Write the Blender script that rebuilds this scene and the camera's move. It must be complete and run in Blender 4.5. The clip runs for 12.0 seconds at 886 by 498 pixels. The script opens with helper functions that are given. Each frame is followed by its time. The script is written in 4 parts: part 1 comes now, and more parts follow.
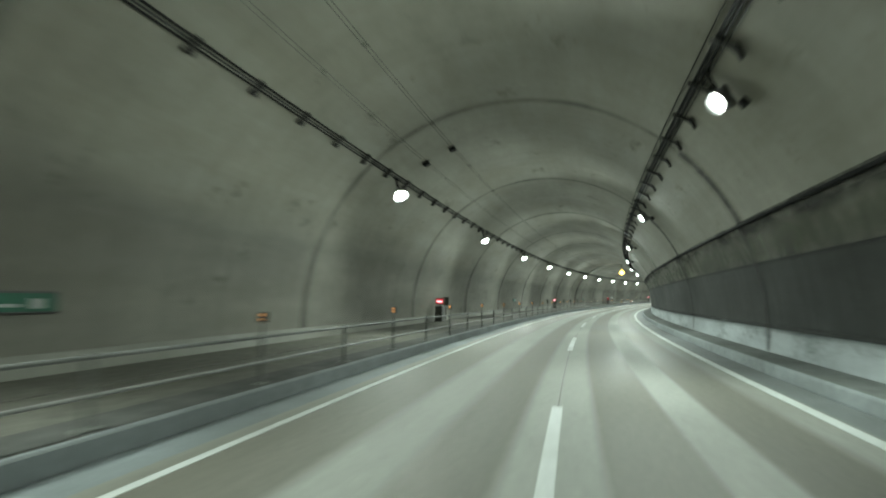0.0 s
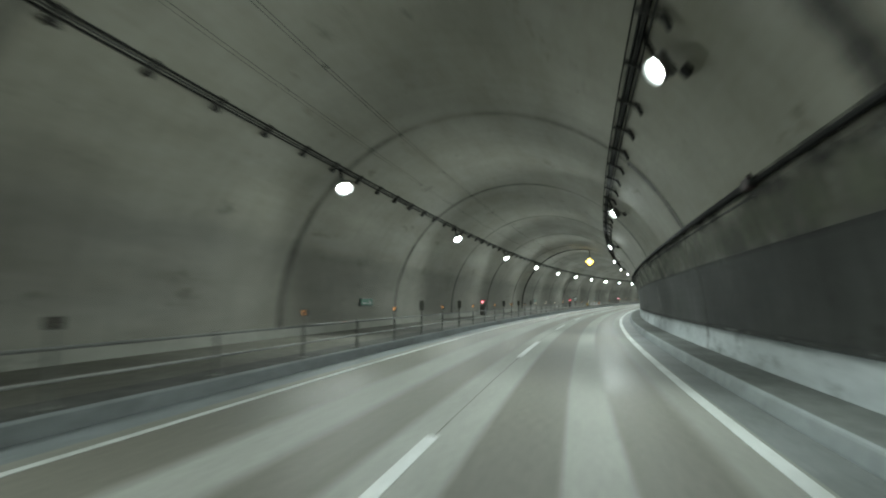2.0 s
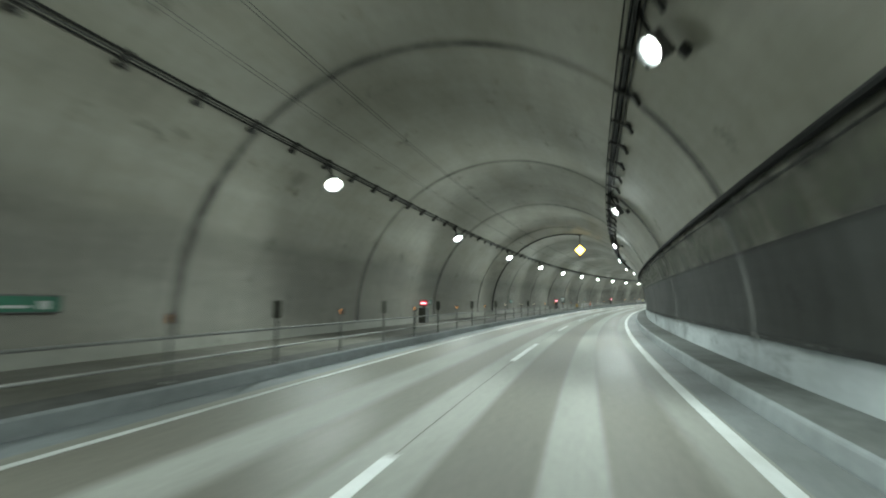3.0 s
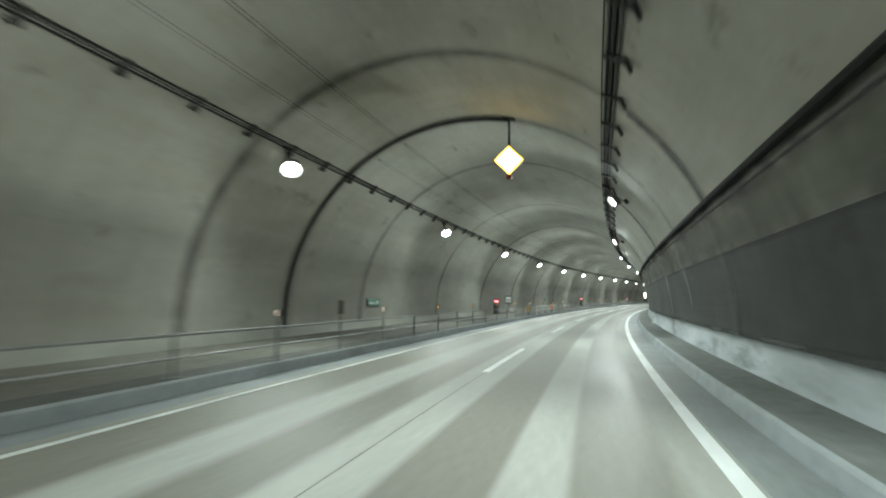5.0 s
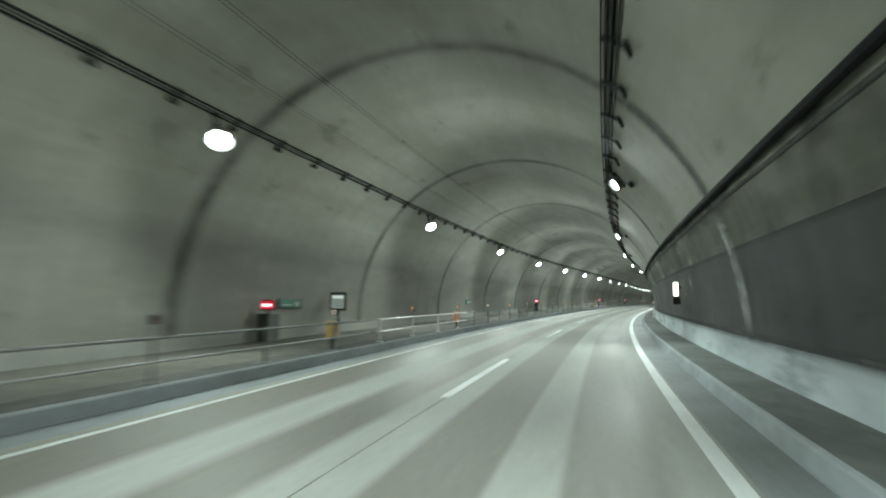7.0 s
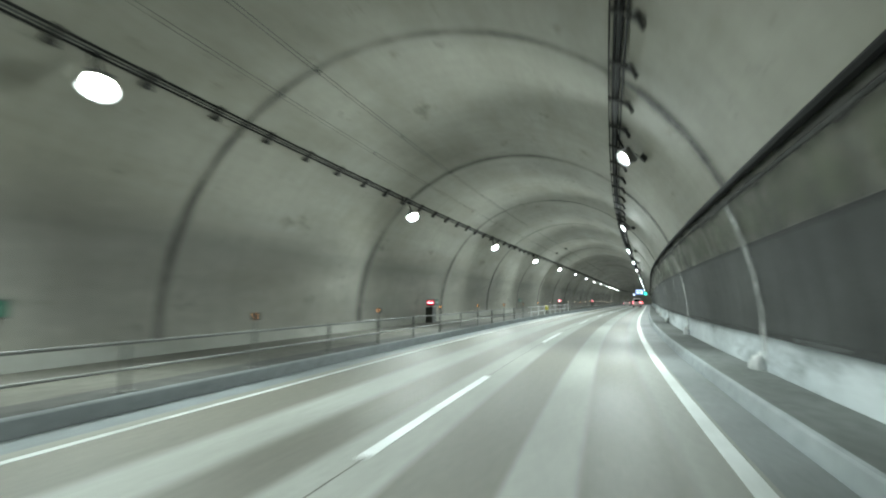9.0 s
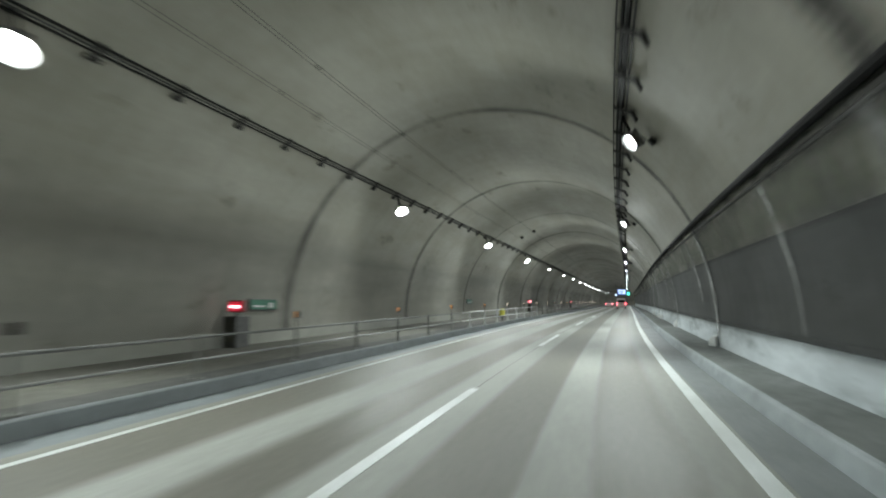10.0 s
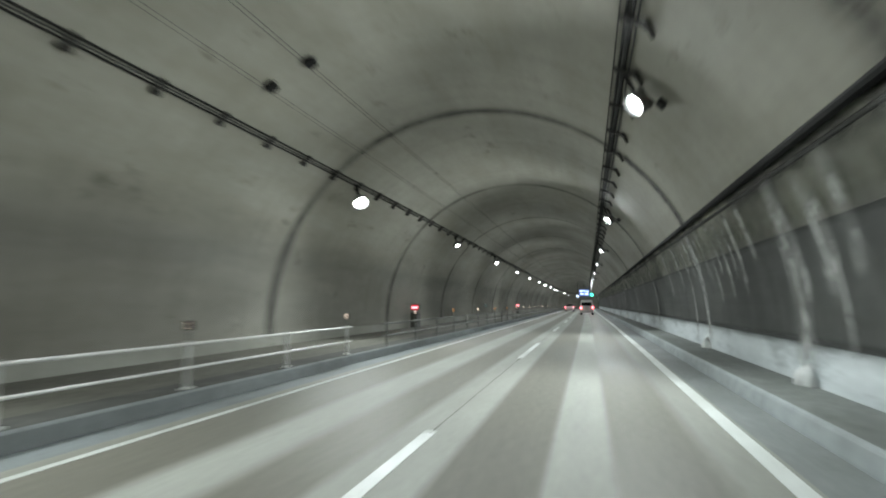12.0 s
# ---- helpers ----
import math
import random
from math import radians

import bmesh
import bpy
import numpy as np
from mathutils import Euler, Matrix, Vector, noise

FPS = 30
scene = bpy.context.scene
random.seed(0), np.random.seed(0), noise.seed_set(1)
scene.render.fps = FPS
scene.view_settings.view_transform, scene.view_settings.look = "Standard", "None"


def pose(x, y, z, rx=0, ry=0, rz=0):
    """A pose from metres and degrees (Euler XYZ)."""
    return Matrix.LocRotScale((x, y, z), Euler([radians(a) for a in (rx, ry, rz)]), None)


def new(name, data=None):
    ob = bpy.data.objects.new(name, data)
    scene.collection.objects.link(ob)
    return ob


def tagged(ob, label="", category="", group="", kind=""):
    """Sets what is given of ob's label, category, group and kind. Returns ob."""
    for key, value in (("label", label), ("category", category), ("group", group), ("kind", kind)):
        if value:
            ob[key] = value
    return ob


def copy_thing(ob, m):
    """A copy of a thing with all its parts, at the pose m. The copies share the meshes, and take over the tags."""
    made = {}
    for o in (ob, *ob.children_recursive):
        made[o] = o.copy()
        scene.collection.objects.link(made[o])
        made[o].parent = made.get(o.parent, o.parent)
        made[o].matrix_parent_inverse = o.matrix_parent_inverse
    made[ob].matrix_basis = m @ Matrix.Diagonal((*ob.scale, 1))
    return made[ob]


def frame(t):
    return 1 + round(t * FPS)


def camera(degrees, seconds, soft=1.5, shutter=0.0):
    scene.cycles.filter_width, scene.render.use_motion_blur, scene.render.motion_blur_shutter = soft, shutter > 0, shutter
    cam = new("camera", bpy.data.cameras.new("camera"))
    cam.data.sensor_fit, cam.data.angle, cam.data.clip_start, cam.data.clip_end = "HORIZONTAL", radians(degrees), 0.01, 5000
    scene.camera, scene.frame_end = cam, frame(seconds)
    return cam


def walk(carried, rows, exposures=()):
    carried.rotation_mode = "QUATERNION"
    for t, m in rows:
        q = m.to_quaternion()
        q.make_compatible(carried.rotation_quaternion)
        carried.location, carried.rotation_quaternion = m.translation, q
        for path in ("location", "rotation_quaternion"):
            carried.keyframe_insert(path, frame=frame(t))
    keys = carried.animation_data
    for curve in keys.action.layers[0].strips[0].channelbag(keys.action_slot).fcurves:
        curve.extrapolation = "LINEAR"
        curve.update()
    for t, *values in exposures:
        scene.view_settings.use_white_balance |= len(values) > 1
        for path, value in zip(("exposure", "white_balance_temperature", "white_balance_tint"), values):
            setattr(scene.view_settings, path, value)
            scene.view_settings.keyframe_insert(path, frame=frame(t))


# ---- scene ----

# ---- the line of the tunnel: s metres along the lane, X to the right of it, Z above the road ----
KNOT = 35.0
BEND = [-18.28, -19.62, -20.93, -21.43, -19.66, -21.31, -21.71, -1.97, 2.36, -0.66, -1.5, 0, -20, -50, -50, -50, -50, -50, -50]
RISE = [0, -0.46, 0.69, 0.53, 2.01, 0.97, 1.2, -2.05, -0.06, 0.5, -1.18, 0, 0, 0, 0, 0, 0, 0, 0]
S_GRID = np.arange(-60.0, 900.0, 1.0)
S_KNOTS = -40.0 + KNOT * np.arange(len(BEND))
HEADING = np.cumsum(np.interp(S_GRID, S_KNOTS, np.array(BEND) * 1e-4))
HEADING -= HEADING[60]
LINE_X = np.cumsum(-np.sin(HEADING))
LINE_Y = np.cumsum(np.cos(HEADING))
LINE_X -= LINE_X[60]
LINE_Y -= LINE_Y[60]
GRADE = np.cumsum(np.interp(S_GRID, S_KNOTS, np.array(RISE) * 1e-4))
GRADE -= GRADE[60]
LINE_Z = np.cumsum(GRADE)
LINE_Z -= LINE_Z[60]


def on_line(s, values):
    return float(np.interp(s, S_GRID, values))


def spot(s, x, z):
    """World place of a point given along the tunnel."""
    h = on_line(s, HEADING)
    return Vector((on_line(s, LINE_X) + x * math.cos(h), on_line(s, LINE_Y) + x * math.sin(h), on_line(s, LINE_Z) + z))


def stand(s, x, z, turn=0.0):
    """Pose at that point, y along the tunnel."""
    return Matrix.Translation(spot(s, x, z)) @ Matrix.Rotation(on_line(s, HEADING) + radians(turn), 4, "Z")


# ---- camera: seconds, metres along, metres to the right, yaw from the tunnel's heading, pitch, roll ----
cam = camera(77.88, 12.0, soft=2.0, shutter=0.5)
EYE = 1.52
DRIVE = [
    (0.0, 0.174, -1.64, 12.554, 5.182, -0.556),
    (0.5, 8.094, -1.323, 12.387, 5.216, -0.696),
    (1.0, 16.197, -0.897, 12.323, 5.276, -0.623),
    (1.5, 23.92, -0.56, 12.27, 5.45, -0.55),
    (2.0, 31.915, -0.318, 12.612, 5.368, -0.522),
    (2.5, 39.791, -0.191, 13.041, 5.405, -0.494),
    (3.0, 47.672, -0.04, 13.478, 5.415, -0.487),
    (3.5, 55.518, 0.088, 13.855, 5.414, -0.481),
    (4.0, 63.461, 0.204, 14.15, 5.412, -0.475),
    (4.5, 71.628, 0.323, 14.343, 5.424, -0.468),
    (5.0, 79.8, 0.36, 14.25, 5.408, -0.521),
    (5.5, 87.656, 0.411, 14.274, 5.461, -0.575),
    (6.0, 95.803, 0.518, 14.676, 5.471, -0.496),
    (6.5, 103.982, 0.47, 14.682, 5.578, -0.416),
    (7.0, 112.754, 0.468, 14.778, 5.429, -0.337),
    (7.5, 121.306, 0.456, 14.876, 5.339, -0.27),
    (8.0, 129.602, 0.44, 15.031, 5.315, -0.203),
    (8.5, 137.772, 0.42, 15.187, 5.33, -0.136),
    (9.0, 145.942, 0.392, 15.285, 5.356, -0.069),
    (9.5, 154.134, 0.355, 15.317, 5.388, -0.002),
    (10.0, 162.396, 0.287, 15.343, 5.326, -0.011),
    (10.5, 170.793, 0.281, 15.487, 5.359, -0.02),
    (11.0, 179.032, 0.223, 15.467, 5.337, 0.193),
    (11.5, 187.177, 0.122, 15.111, 5.353, 0.34),
    (12.0, 195.097, 0.004, 14.468, 5.597, 0.486),
]
walk(cam, [(t, Matrix.Translation(spot(s, d, EYE)) @ pose(0, 0, 0, 90 + p + math.degrees(on_line(s, GRADE)), r,
                                                         y + math.degrees(on_line(s, HEADING))))
           for t, s, d, y, p, r in DRIVE],
     exposures=[(0.0, 0.4, 6650, 3), (0.5, 0.6, 6500, 10), (1.0, 0.42, 6500, 10), (1.5, 0.42, 6500, 10), (2.0, 0.1, 6500, 10),
                (2.5, 0.28, 6400, 7), (3.5, 0.5, 6500, 10), (4.5, 0.92, 6500, 10), (5.0, 0.7, 6500, 10), (5.5, 0.7, 6500, 10),
                (6.0, 0.47, 6500, 10), (6.25, 0.62, 6500, 10), (6.5, 0.42, 6500, 10), (7.0, 0.6, 6400, 7), (8.0, 0.6, 6500, 10), (9.0, 0.98, 6350, 10),
                (9.5, 0.77, 6400, 11), (10.0, 0.58, 6500, 17), (10.5, 0.52, 6500, 10), (11.0, 1.02, 6500, 10), (11.5, 1.52, 6300, 15),
                (12.0, 0.79, 6500, 18)])

# ---- world and light: a closed tunnel, lit by its own lamps ----
world = bpy.data.worlds.new("night")
scene.world = world
world.use_nodes = True
world.node_tree.nodes["Background"].inputs[0].default_value = (0.01, 0.012, 0.015, 1)
world.node_tree.nodes["Background"].inputs[1].default_value = 0.2
LENS_GLOW = 42.0
BEAM = 985.0
LAMP_COLOUR = (0.87, 1.0, 0.95)

START, END = -30.0, 520.0
ARCH_X, ARCH_Z, ARCH_R = -3.407, 0.774, 6.671


# ---- materials ----
def node(tree, kind, **sets):
    n = tree.nodes.new(kind)
    for key, value in sets.items():
        n.inputs[key].default_value = value
    return n


def blank(name, rough=0.6, metal=0.0, spec=0.4):
    m = bpy.data.materials.new(name)
    m.use_nodes = True
    b = m.node_tree.nodes["Principled BSDF"]
    b.inputs["Roughness"].default_value = rough
    b.inputs["Metallic"].default_value = metal
    b.inputs["Specular IOR Level"].default_value = spec
    return m, m.node_tree, b


def ramp(tree, source, stops):
    r = tree.nodes.new("ShaderNodeValToRGB")
    while len(r.color_ramp.elements) < len(stops):
        r.color_ramp.elements.new(0.5)
    for e, (at, c) in zip(r.color_ramp.elements, stops):
        e.position = at
        e.color = (*c, 1) if len(c) == 3 else c
    tree.links.new(source, r.inputs[0])
    return r.outputs[0]


def noise_at(tree, coords, scale, detail=4.0, stretch=(1, 1, 1), rough=0.6):
    mp = tree.nodes.new("ShaderNodeMapping")
    mp.inputs["Scale"].default_value = stretch
    tree.links.new(coords, mp.inputs[0])
    n = tree.nodes.new("ShaderNodeTexNoise")
    n.inputs["Scale"].default_value = scale
    n.inputs["Detail"].default_value = detail
    n.inputs["Roughness"].default_value = rough
    tree.links.new(mp.outputs[0], n.inputs["Vector"])
    return n.outputs["Fac"]


def mix(tree, fac, a, b, blend="MIX"):
    m = tree.nodes.new("ShaderNodeMix")
    m.data_type = "RGBA"
    m.blend_type = blend
    for socket, value in ((m.inputs[0], fac), (m.inputs[6], a), (m.inputs[7], b)):
        if isinstance(value, (int, float)):
            socket.default_value = value
        elif isinstance(value, tuple):
            socket.default_value = (*value, 1)
        else:
            tree.links.new(value, socket)
    return m.outputs[2]


def bump(tree, bsdf, height, strength, distance=0.02):
    b = tree.nodes.new("ShaderNodeBump")
    b.inputs["Strength"].default_value = strength
    b.inputs["Distance"].default_value = distance
    tree.links.new(height, b.inputs["Height"])
    tree.links.new(b.outputs[0], bsdf.inputs["Normal"])


def surface(name, dark, light, grain=6.0, rough=0.7, metal=0.0, relief=0.3, spec=0.3, blotch=0.35, coords="Object", stretch=(1, 1, 1)):
    """Two-scale mottled surface."""
    m, t, b = blank(name, rough, metal, spec if rough < 0.8 else 0.12)
    c = t.nodes.new("ShaderNodeTexCoord").outputs[coords]
    fine = noise_at(t, c, grain, 6.0, stretch)
    wide = noise_at(t, c, blotch, 3.0, stretch)
    base = ramp(t, fine, [(0.3, dark), (0.7, light)])
    grime = ramp(t, wide, [(0.35, (0.72, 0.72, 0.70)), (0.65, (1, 1, 1))])
    t.links.new(mix(t, 1.0, base, grime, "MULTIPLY"), b.inputs["Base Color"])
    if relief:
        bump(t, b, fine, relief, 0.01)
    return m


def glow(name, colour, strength, base=(0.8, 0.8, 0.8)):
    m, t, b = blank(name, 0.3)
    b.inputs["Base Color"].default_value = (*base, 1)
    b.inputs["Emission Color"].default_value = (*colour, 1)
    b.inputs["Emission Strength"].default_value = strength
    return m


def lining_material(name, dark, light, streak):
    """Shuttered concrete: cloudy, with soot drawn out along the tunnel and drips down the wall."""
    m, t, b = blank(name, 0.8, 0.0, 0.25)
    c = t.nodes.new("ShaderNodeTexCoord").outputs["UV"]
    cloud = noise_at(t, c, 0.45, 5.0, (0.5, 1.0, 1.0))
    fine = noise_at(t, c, 5.0, 6.0)
    drag = noise_at(t, c, 0.55, 4.0, (0.22, 1.0, 1.0))
    drip = noise_at(t, c, 1.0, 5.0, (1.8, 0.16, 1.0), 0.7)
    base = ramp(t, cloud, [(0.3, dark), (0.72, light)])
    smoke = noise_at(t, c, 0.16, 4.0, (0.7, 1.0, 1.0), 0.55)
    base = mix(t, 1.0, base, ramp(t, smoke, [(0.34, (0.77, 0.765, 0.735)), (0.64, (1.0, 1.0, 1.0))]), "MULTIPLY")
    base = mix(t, 1.0, base, ramp(t, fine, [(0.25, (0.92, 0.92, 0.92)), (0.75, (1.03, 1.03, 1.03))]), "MULTIPLY")
    base = mix(t, 1.0, base, ramp(t, drag, [(0.36, (0.82, 0.81, 0.78)), (0.62, (0.98, 0.98, 0.98))]), "MULTIPLY")
    base = mix(t, streak, base, ramp(t, drip, [(0.38, (0.6, 0.6, 0.58)), (0.56, (1, 1, 1))]), "MULTIPLY")
    spots = noise_at(t, c, 0.85, 6.0, (0.55, 1.0, 1.0), 0.7)
    base = mix(t, 1.0, base, ramp(t, spots, [(0.6, (1, 1, 1)), (0.72, (0.55, 0.54, 0.51))]), "MULTIPLY")
    t.links.new(base, b.inputs["Base Color"])
    bump(t, b, fine, 0.25, 0.01)
    return m


def road_material():
    """Worn concrete road: tyre paths dark and polished, paler between them."""
    m, t, b = blank("road_surface", 0.7, 0.0, 0.25)
    c = t.nodes.new("ShaderNodeTexCoord").outputs["UV"]
    split = t.nodes.new("ShaderNodeSeparateXYZ")
    t.links.new(c, split.inputs[0])
    wob = noise_at(t, c, 1.0, 3.0, (0.05, 0.4, 1.0))
    add = node(t, "ShaderNodeMath")
    add.operation = "MULTIPLY_ADD"
    t.links.new(wob, add.inputs[0])
    add.inputs[1].default_value = 0.08
    t.links.new(split.outputs[1], add.inputs[2])
    span = node(t, "ShaderNodeMapRange")
    span.inputs["From Min"].default_value = -6.0
    span.inputs["From Max"].default_value = 2.4
    t.links.new(add.outputs[0], span.inputs["Value"])

    def q(x):
        return (x + 0.04 + 6.0) / 8.4
    lo, hi = (0.0,) * 3, (1.0,) * 3
    band = ramp(t, span.outputs[0], [(q(-5.3), (0.3,) * 3), (q(-5.0), lo), (q(-4.0), lo), (q(-3.75), hi), (q(-3.2), hi), (q(-2.95), lo),
                                     (q(-2.32), lo), (q(-2.16), hi), (q(-1.4), hi), (q(-1.28), lo), (q(-0.44), lo), (q(-0.36), hi),
                                     (q(0.15), hi), (q(0.24), lo), (q(1.0), lo), (q(1.2), (0.75,) * 3)])
    fine = noise_at(t, c, 9.0, 8.0)
    wide = noise_at(t, c, 0.6, 4.0, (0.25, 1.0, 1.0))
    path = ramp(t, fine, [(0.3, (0.134, 0.129, 0.108)), (0.7, (0.188, 0.181, 0.153))])
    pale = ramp(t, fine, [(0.3, (0.295, 0.302, 0.278)), (0.7, (0.39, 0.398, 0.37))])
    base = mix(t, band, path, pale)
    base = mix(t, 1.0, base, ramp(t, wide, [(0.3, (0.78, 0.78, 0.76)), (0.7, (1.08, 1.08, 1.08))]), "MULTIPLY")
    t.links.new(base, b.inputs["Base Color"])
    gloss = ramp(t, wide, [(0.35, (0.53,) * 3), (0.65, (0.66,) * 3)])
    t.links.new(mix(t, band, gloss, ramp(t, fine, [(0.3, (0.62,) * 3), (0.7, (0.78,) * 3)])), b.inputs["Roughness"])
    bump(t, b, fine, 0.35, 0.006)
    return m


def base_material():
    """Wall base: headlight glow painted in as near white with a cold cast, dirt drawn out along the road and lime spots
    near its foot.
    """
    m, t, b = blank("headlit_base_concrete", 0.7, 0.0, 0.3)
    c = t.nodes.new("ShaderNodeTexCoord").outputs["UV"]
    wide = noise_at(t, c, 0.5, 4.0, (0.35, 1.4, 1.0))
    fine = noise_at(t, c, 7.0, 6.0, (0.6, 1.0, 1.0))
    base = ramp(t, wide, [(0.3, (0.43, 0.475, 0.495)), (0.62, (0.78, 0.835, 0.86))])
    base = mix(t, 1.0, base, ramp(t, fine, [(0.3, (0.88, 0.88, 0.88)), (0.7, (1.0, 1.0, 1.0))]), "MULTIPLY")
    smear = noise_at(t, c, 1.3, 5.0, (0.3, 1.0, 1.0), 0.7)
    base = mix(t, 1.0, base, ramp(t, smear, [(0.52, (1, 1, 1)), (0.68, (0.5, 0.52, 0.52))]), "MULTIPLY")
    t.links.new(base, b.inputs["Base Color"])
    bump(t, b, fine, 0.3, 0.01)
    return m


M_LINING = lining_material("lining_concrete", (0.328, 0.319, 0.278), (0.41, 0.4, 0.351), 0.16)
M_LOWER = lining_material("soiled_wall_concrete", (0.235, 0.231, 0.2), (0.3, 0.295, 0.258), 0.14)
M_FOOT = lining_material("pale_foot_concrete", (0.26, 0.262, 0.238), (0.35, 0.352, 0.322), 0.1)
M_PANEL = lining_material("sooty_wall_panel", (0.036, 0.039, 0.037), (0.085, 0.089, 0.085), 0.5)
M_PANEL_PALER = lining_material("paler_wall_panel", (0.055, 0.058, 0.056), (0.125, 0.13, 0.125), 0.5)
# near-white base colour stands in for headlights along the wall
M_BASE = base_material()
# right kerb colour carries the bluish headlight glow
M_KERB = surface("headlit_kerb_concrete", (0.3, 0.333, 0.345), (0.43, 0.47, 0.483), 5.0, 0.7)
M_WALKWAY = surface("walkway_concrete", (0.085, 0.083, 0.071), (0.145, 0.141, 0.122), 5.0, 0.8)
M_WALKWAY_DARK = surface("dark_channel_concrete", (0.03, 0.031, 0.029), (0.07, 0.07, 0.064), 3.0, 0.85)
M_KERB_TOP = surface("dusty_kerb_top", (0.055, 0.057, 0.053), (0.1, 0.101, 0.094), 3.0, 0.85)
# right walkway and shoulder colours hold some headlight brightness too
M_WALKWAY_R = surface("grey_walkway_concrete", (0.18, 0.193, 0.186), (0.27, 0.285, 0.276), 5.0, 0.8)
M_GUTTER = surface("gutter_asphalt", (0.19, 0.207, 0.21), (0.275, 0.296, 0.3), 12.0, 0.65)
# bluish headlight tint is put into the left shoulder and kerb colours
M_GUTTER_L = surface("dark_gutter_asphalt", (0.16, 0.178, 0.185), (0.225, 0.248, 0.257), 12.0, 0.7)
M_KERB_L = surface("headlight_tinted_kerb", (0.155, 0.17, 0.172), (0.225, 0.246, 0.25), 7.0, 0.75)
M_ROAD = road_material()
M_PAINT = surface("road_paint", (0.7, 0.73, 0.73), (0.86, 0.89, 0.89), 14.0, 0.55, relief=0.2)
M_ROAD_JOINT = surface("worn_joint_sealant", (0.1, 0.098, 0.085), (0.24, 0.235, 0.21), 2.0, 0.8)
M_TRAY = surface("sooty_steel", (0.012, 0.012, 0.012), (0.035, 0.034, 0.032), 8.0, 0.85)
M_BRACKET = surface("dusty_bracket_steel", (0.03, 0.03, 0.028), (0.075, 0.073, 0.068), 6.0, 0.8)
M_CABLE = surface("black_cable_sheath", (0.01, 0.01, 0.01), (0.024, 0.024, 0.023), 9.0, 0.9)
M_OLD_CABLE = surface("dusty_cable_sheath", (0.05, 0.05, 0.048), (0.12, 0.12, 0.115), 5.0, 0.8)
M_SPLICE = surface("reddish_box_paint", (0.03, 0.016, 0.018), (0.06, 0.034, 0.036), 6.0, 0.7)
M_WIRE = surface("dusty_wire", (0.09, 0.09, 0.083), (0.17, 0.168, 0.155), 2.0, 0.8)
M_HOUSING = surface("lamp_housing_metal", (0.16, 0.16, 0.16), (0.28, 0.28, 0.28), 10.0, 0.45, 0.6)
M_LENS = glow("lamp_lens", LAMP_COLOUR, LENS_GLOW)
M_LENS_DIM = glow("lamp_lens_dimmed", LAMP_COLOUR, LENS_GLOW * 0.5)
M_RAIL = surface("white_painted_pipe", (0.5, 0.51, 0.5), (0.75, 0.76, 0.74), 10.0, 0.45)
M_POST = surface("dusty_post_steel", (0.12, 0.122, 0.113), (0.22, 0.224, 0.21), 3.0, 0.7)
M_RAIL_GREY = surface("dusty_white_pipe", (0.1, 0.102, 0.095), (0.3, 0.304, 0.29), 0.5, 0.55)
M_RAIL_TOP = surface("dusty_grey_pipe", (0.07, 0.072, 0.066), (0.19, 0.193, 0.182), 0.6, 0.6)
M_RAIL_DIRTY = surface("sooty_pipe", (0.03, 0.031, 0.028), (0.085, 0.087, 0.08), 1.5, 0.7)


# ---- mesh helpers ----
def finish(name, bm, material, parent=None, label="", smooth=False):
    me = bpy.data.meshes.new(name)
    bmesh.ops.recalc_face_normals(bm, faces=bm.faces)
    bm.to_mesh(me)
    bm.free()
    me.materials.append(material)
    if smooth:
        for f in me.polygons:
            f.use_smooth = True
    ob = new(name, me)
    if parent is not None:
        ob.parent = parent
    if label:
        ob["label"] = label
    return ob


def part(name, bm, material, parent, label="", smooth=False):
    return finish(name, bm, material, parent, label, smooth)


def thing(name, m, label, category, group="", kind=""):
    ob = new(name)
    ob.matrix_world = m
    return tagged(ob, label, category, group, kind)


def sweep(name, profile, s0, s1, step, material, closed=False, parent=None, smooth=True):
    """A profile of (X, Z) drawn along the tunnel, with UV = metres along and metres across."""
    stations = list(np.arange(s0, s1, step)) + [s1]
    arc = [0.0]
    for a, b in zip(profile, profile[1:]):
        arc.append(arc[-1] + math.hypot(b[0] - a[0], b[1] - a[1]))
    n = len(profile)
    verts = [spot(s, x, z) for s in stations for x, z in profile]
    faces, uvs = [], []
    for i in range(len(stations) - 1):
        for j in range(n if closed else n - 1):
            k = (j + 1) % n
            faces.append((i * n + j, i * n + k, (i + 1) * n + k, (i + 1) * n + j))
            va, vb = arc[j], arc[k] if k else arc[j] + 0.1
            uvs += [(stations[i], va), (stations[i], vb), (stations[i + 1], vb), (stations[i + 1], va)]
    if closed:
        faces.append(tuple(range(n)))
        faces.append(tuple(range(len(verts) - n, len(verts))))
        uvs += [(0, 0)] * (2 * n)
    me = bpy.data.meshes.new(name)
    me.from_pydata([tuple(v) for v in verts], [], faces)
    layer = me.uv_layers.new(name="UVMap")
    for loop, uv in zip(layer.data, uvs):
        loop.uv = uv
    me.materials.append(material)
    if smooth and not closed:
        for f in me.polygons:
            f.use_smooth = True
    ob = new(name, me)
    if parent is not None:
        ob.parent = parent
    return ob


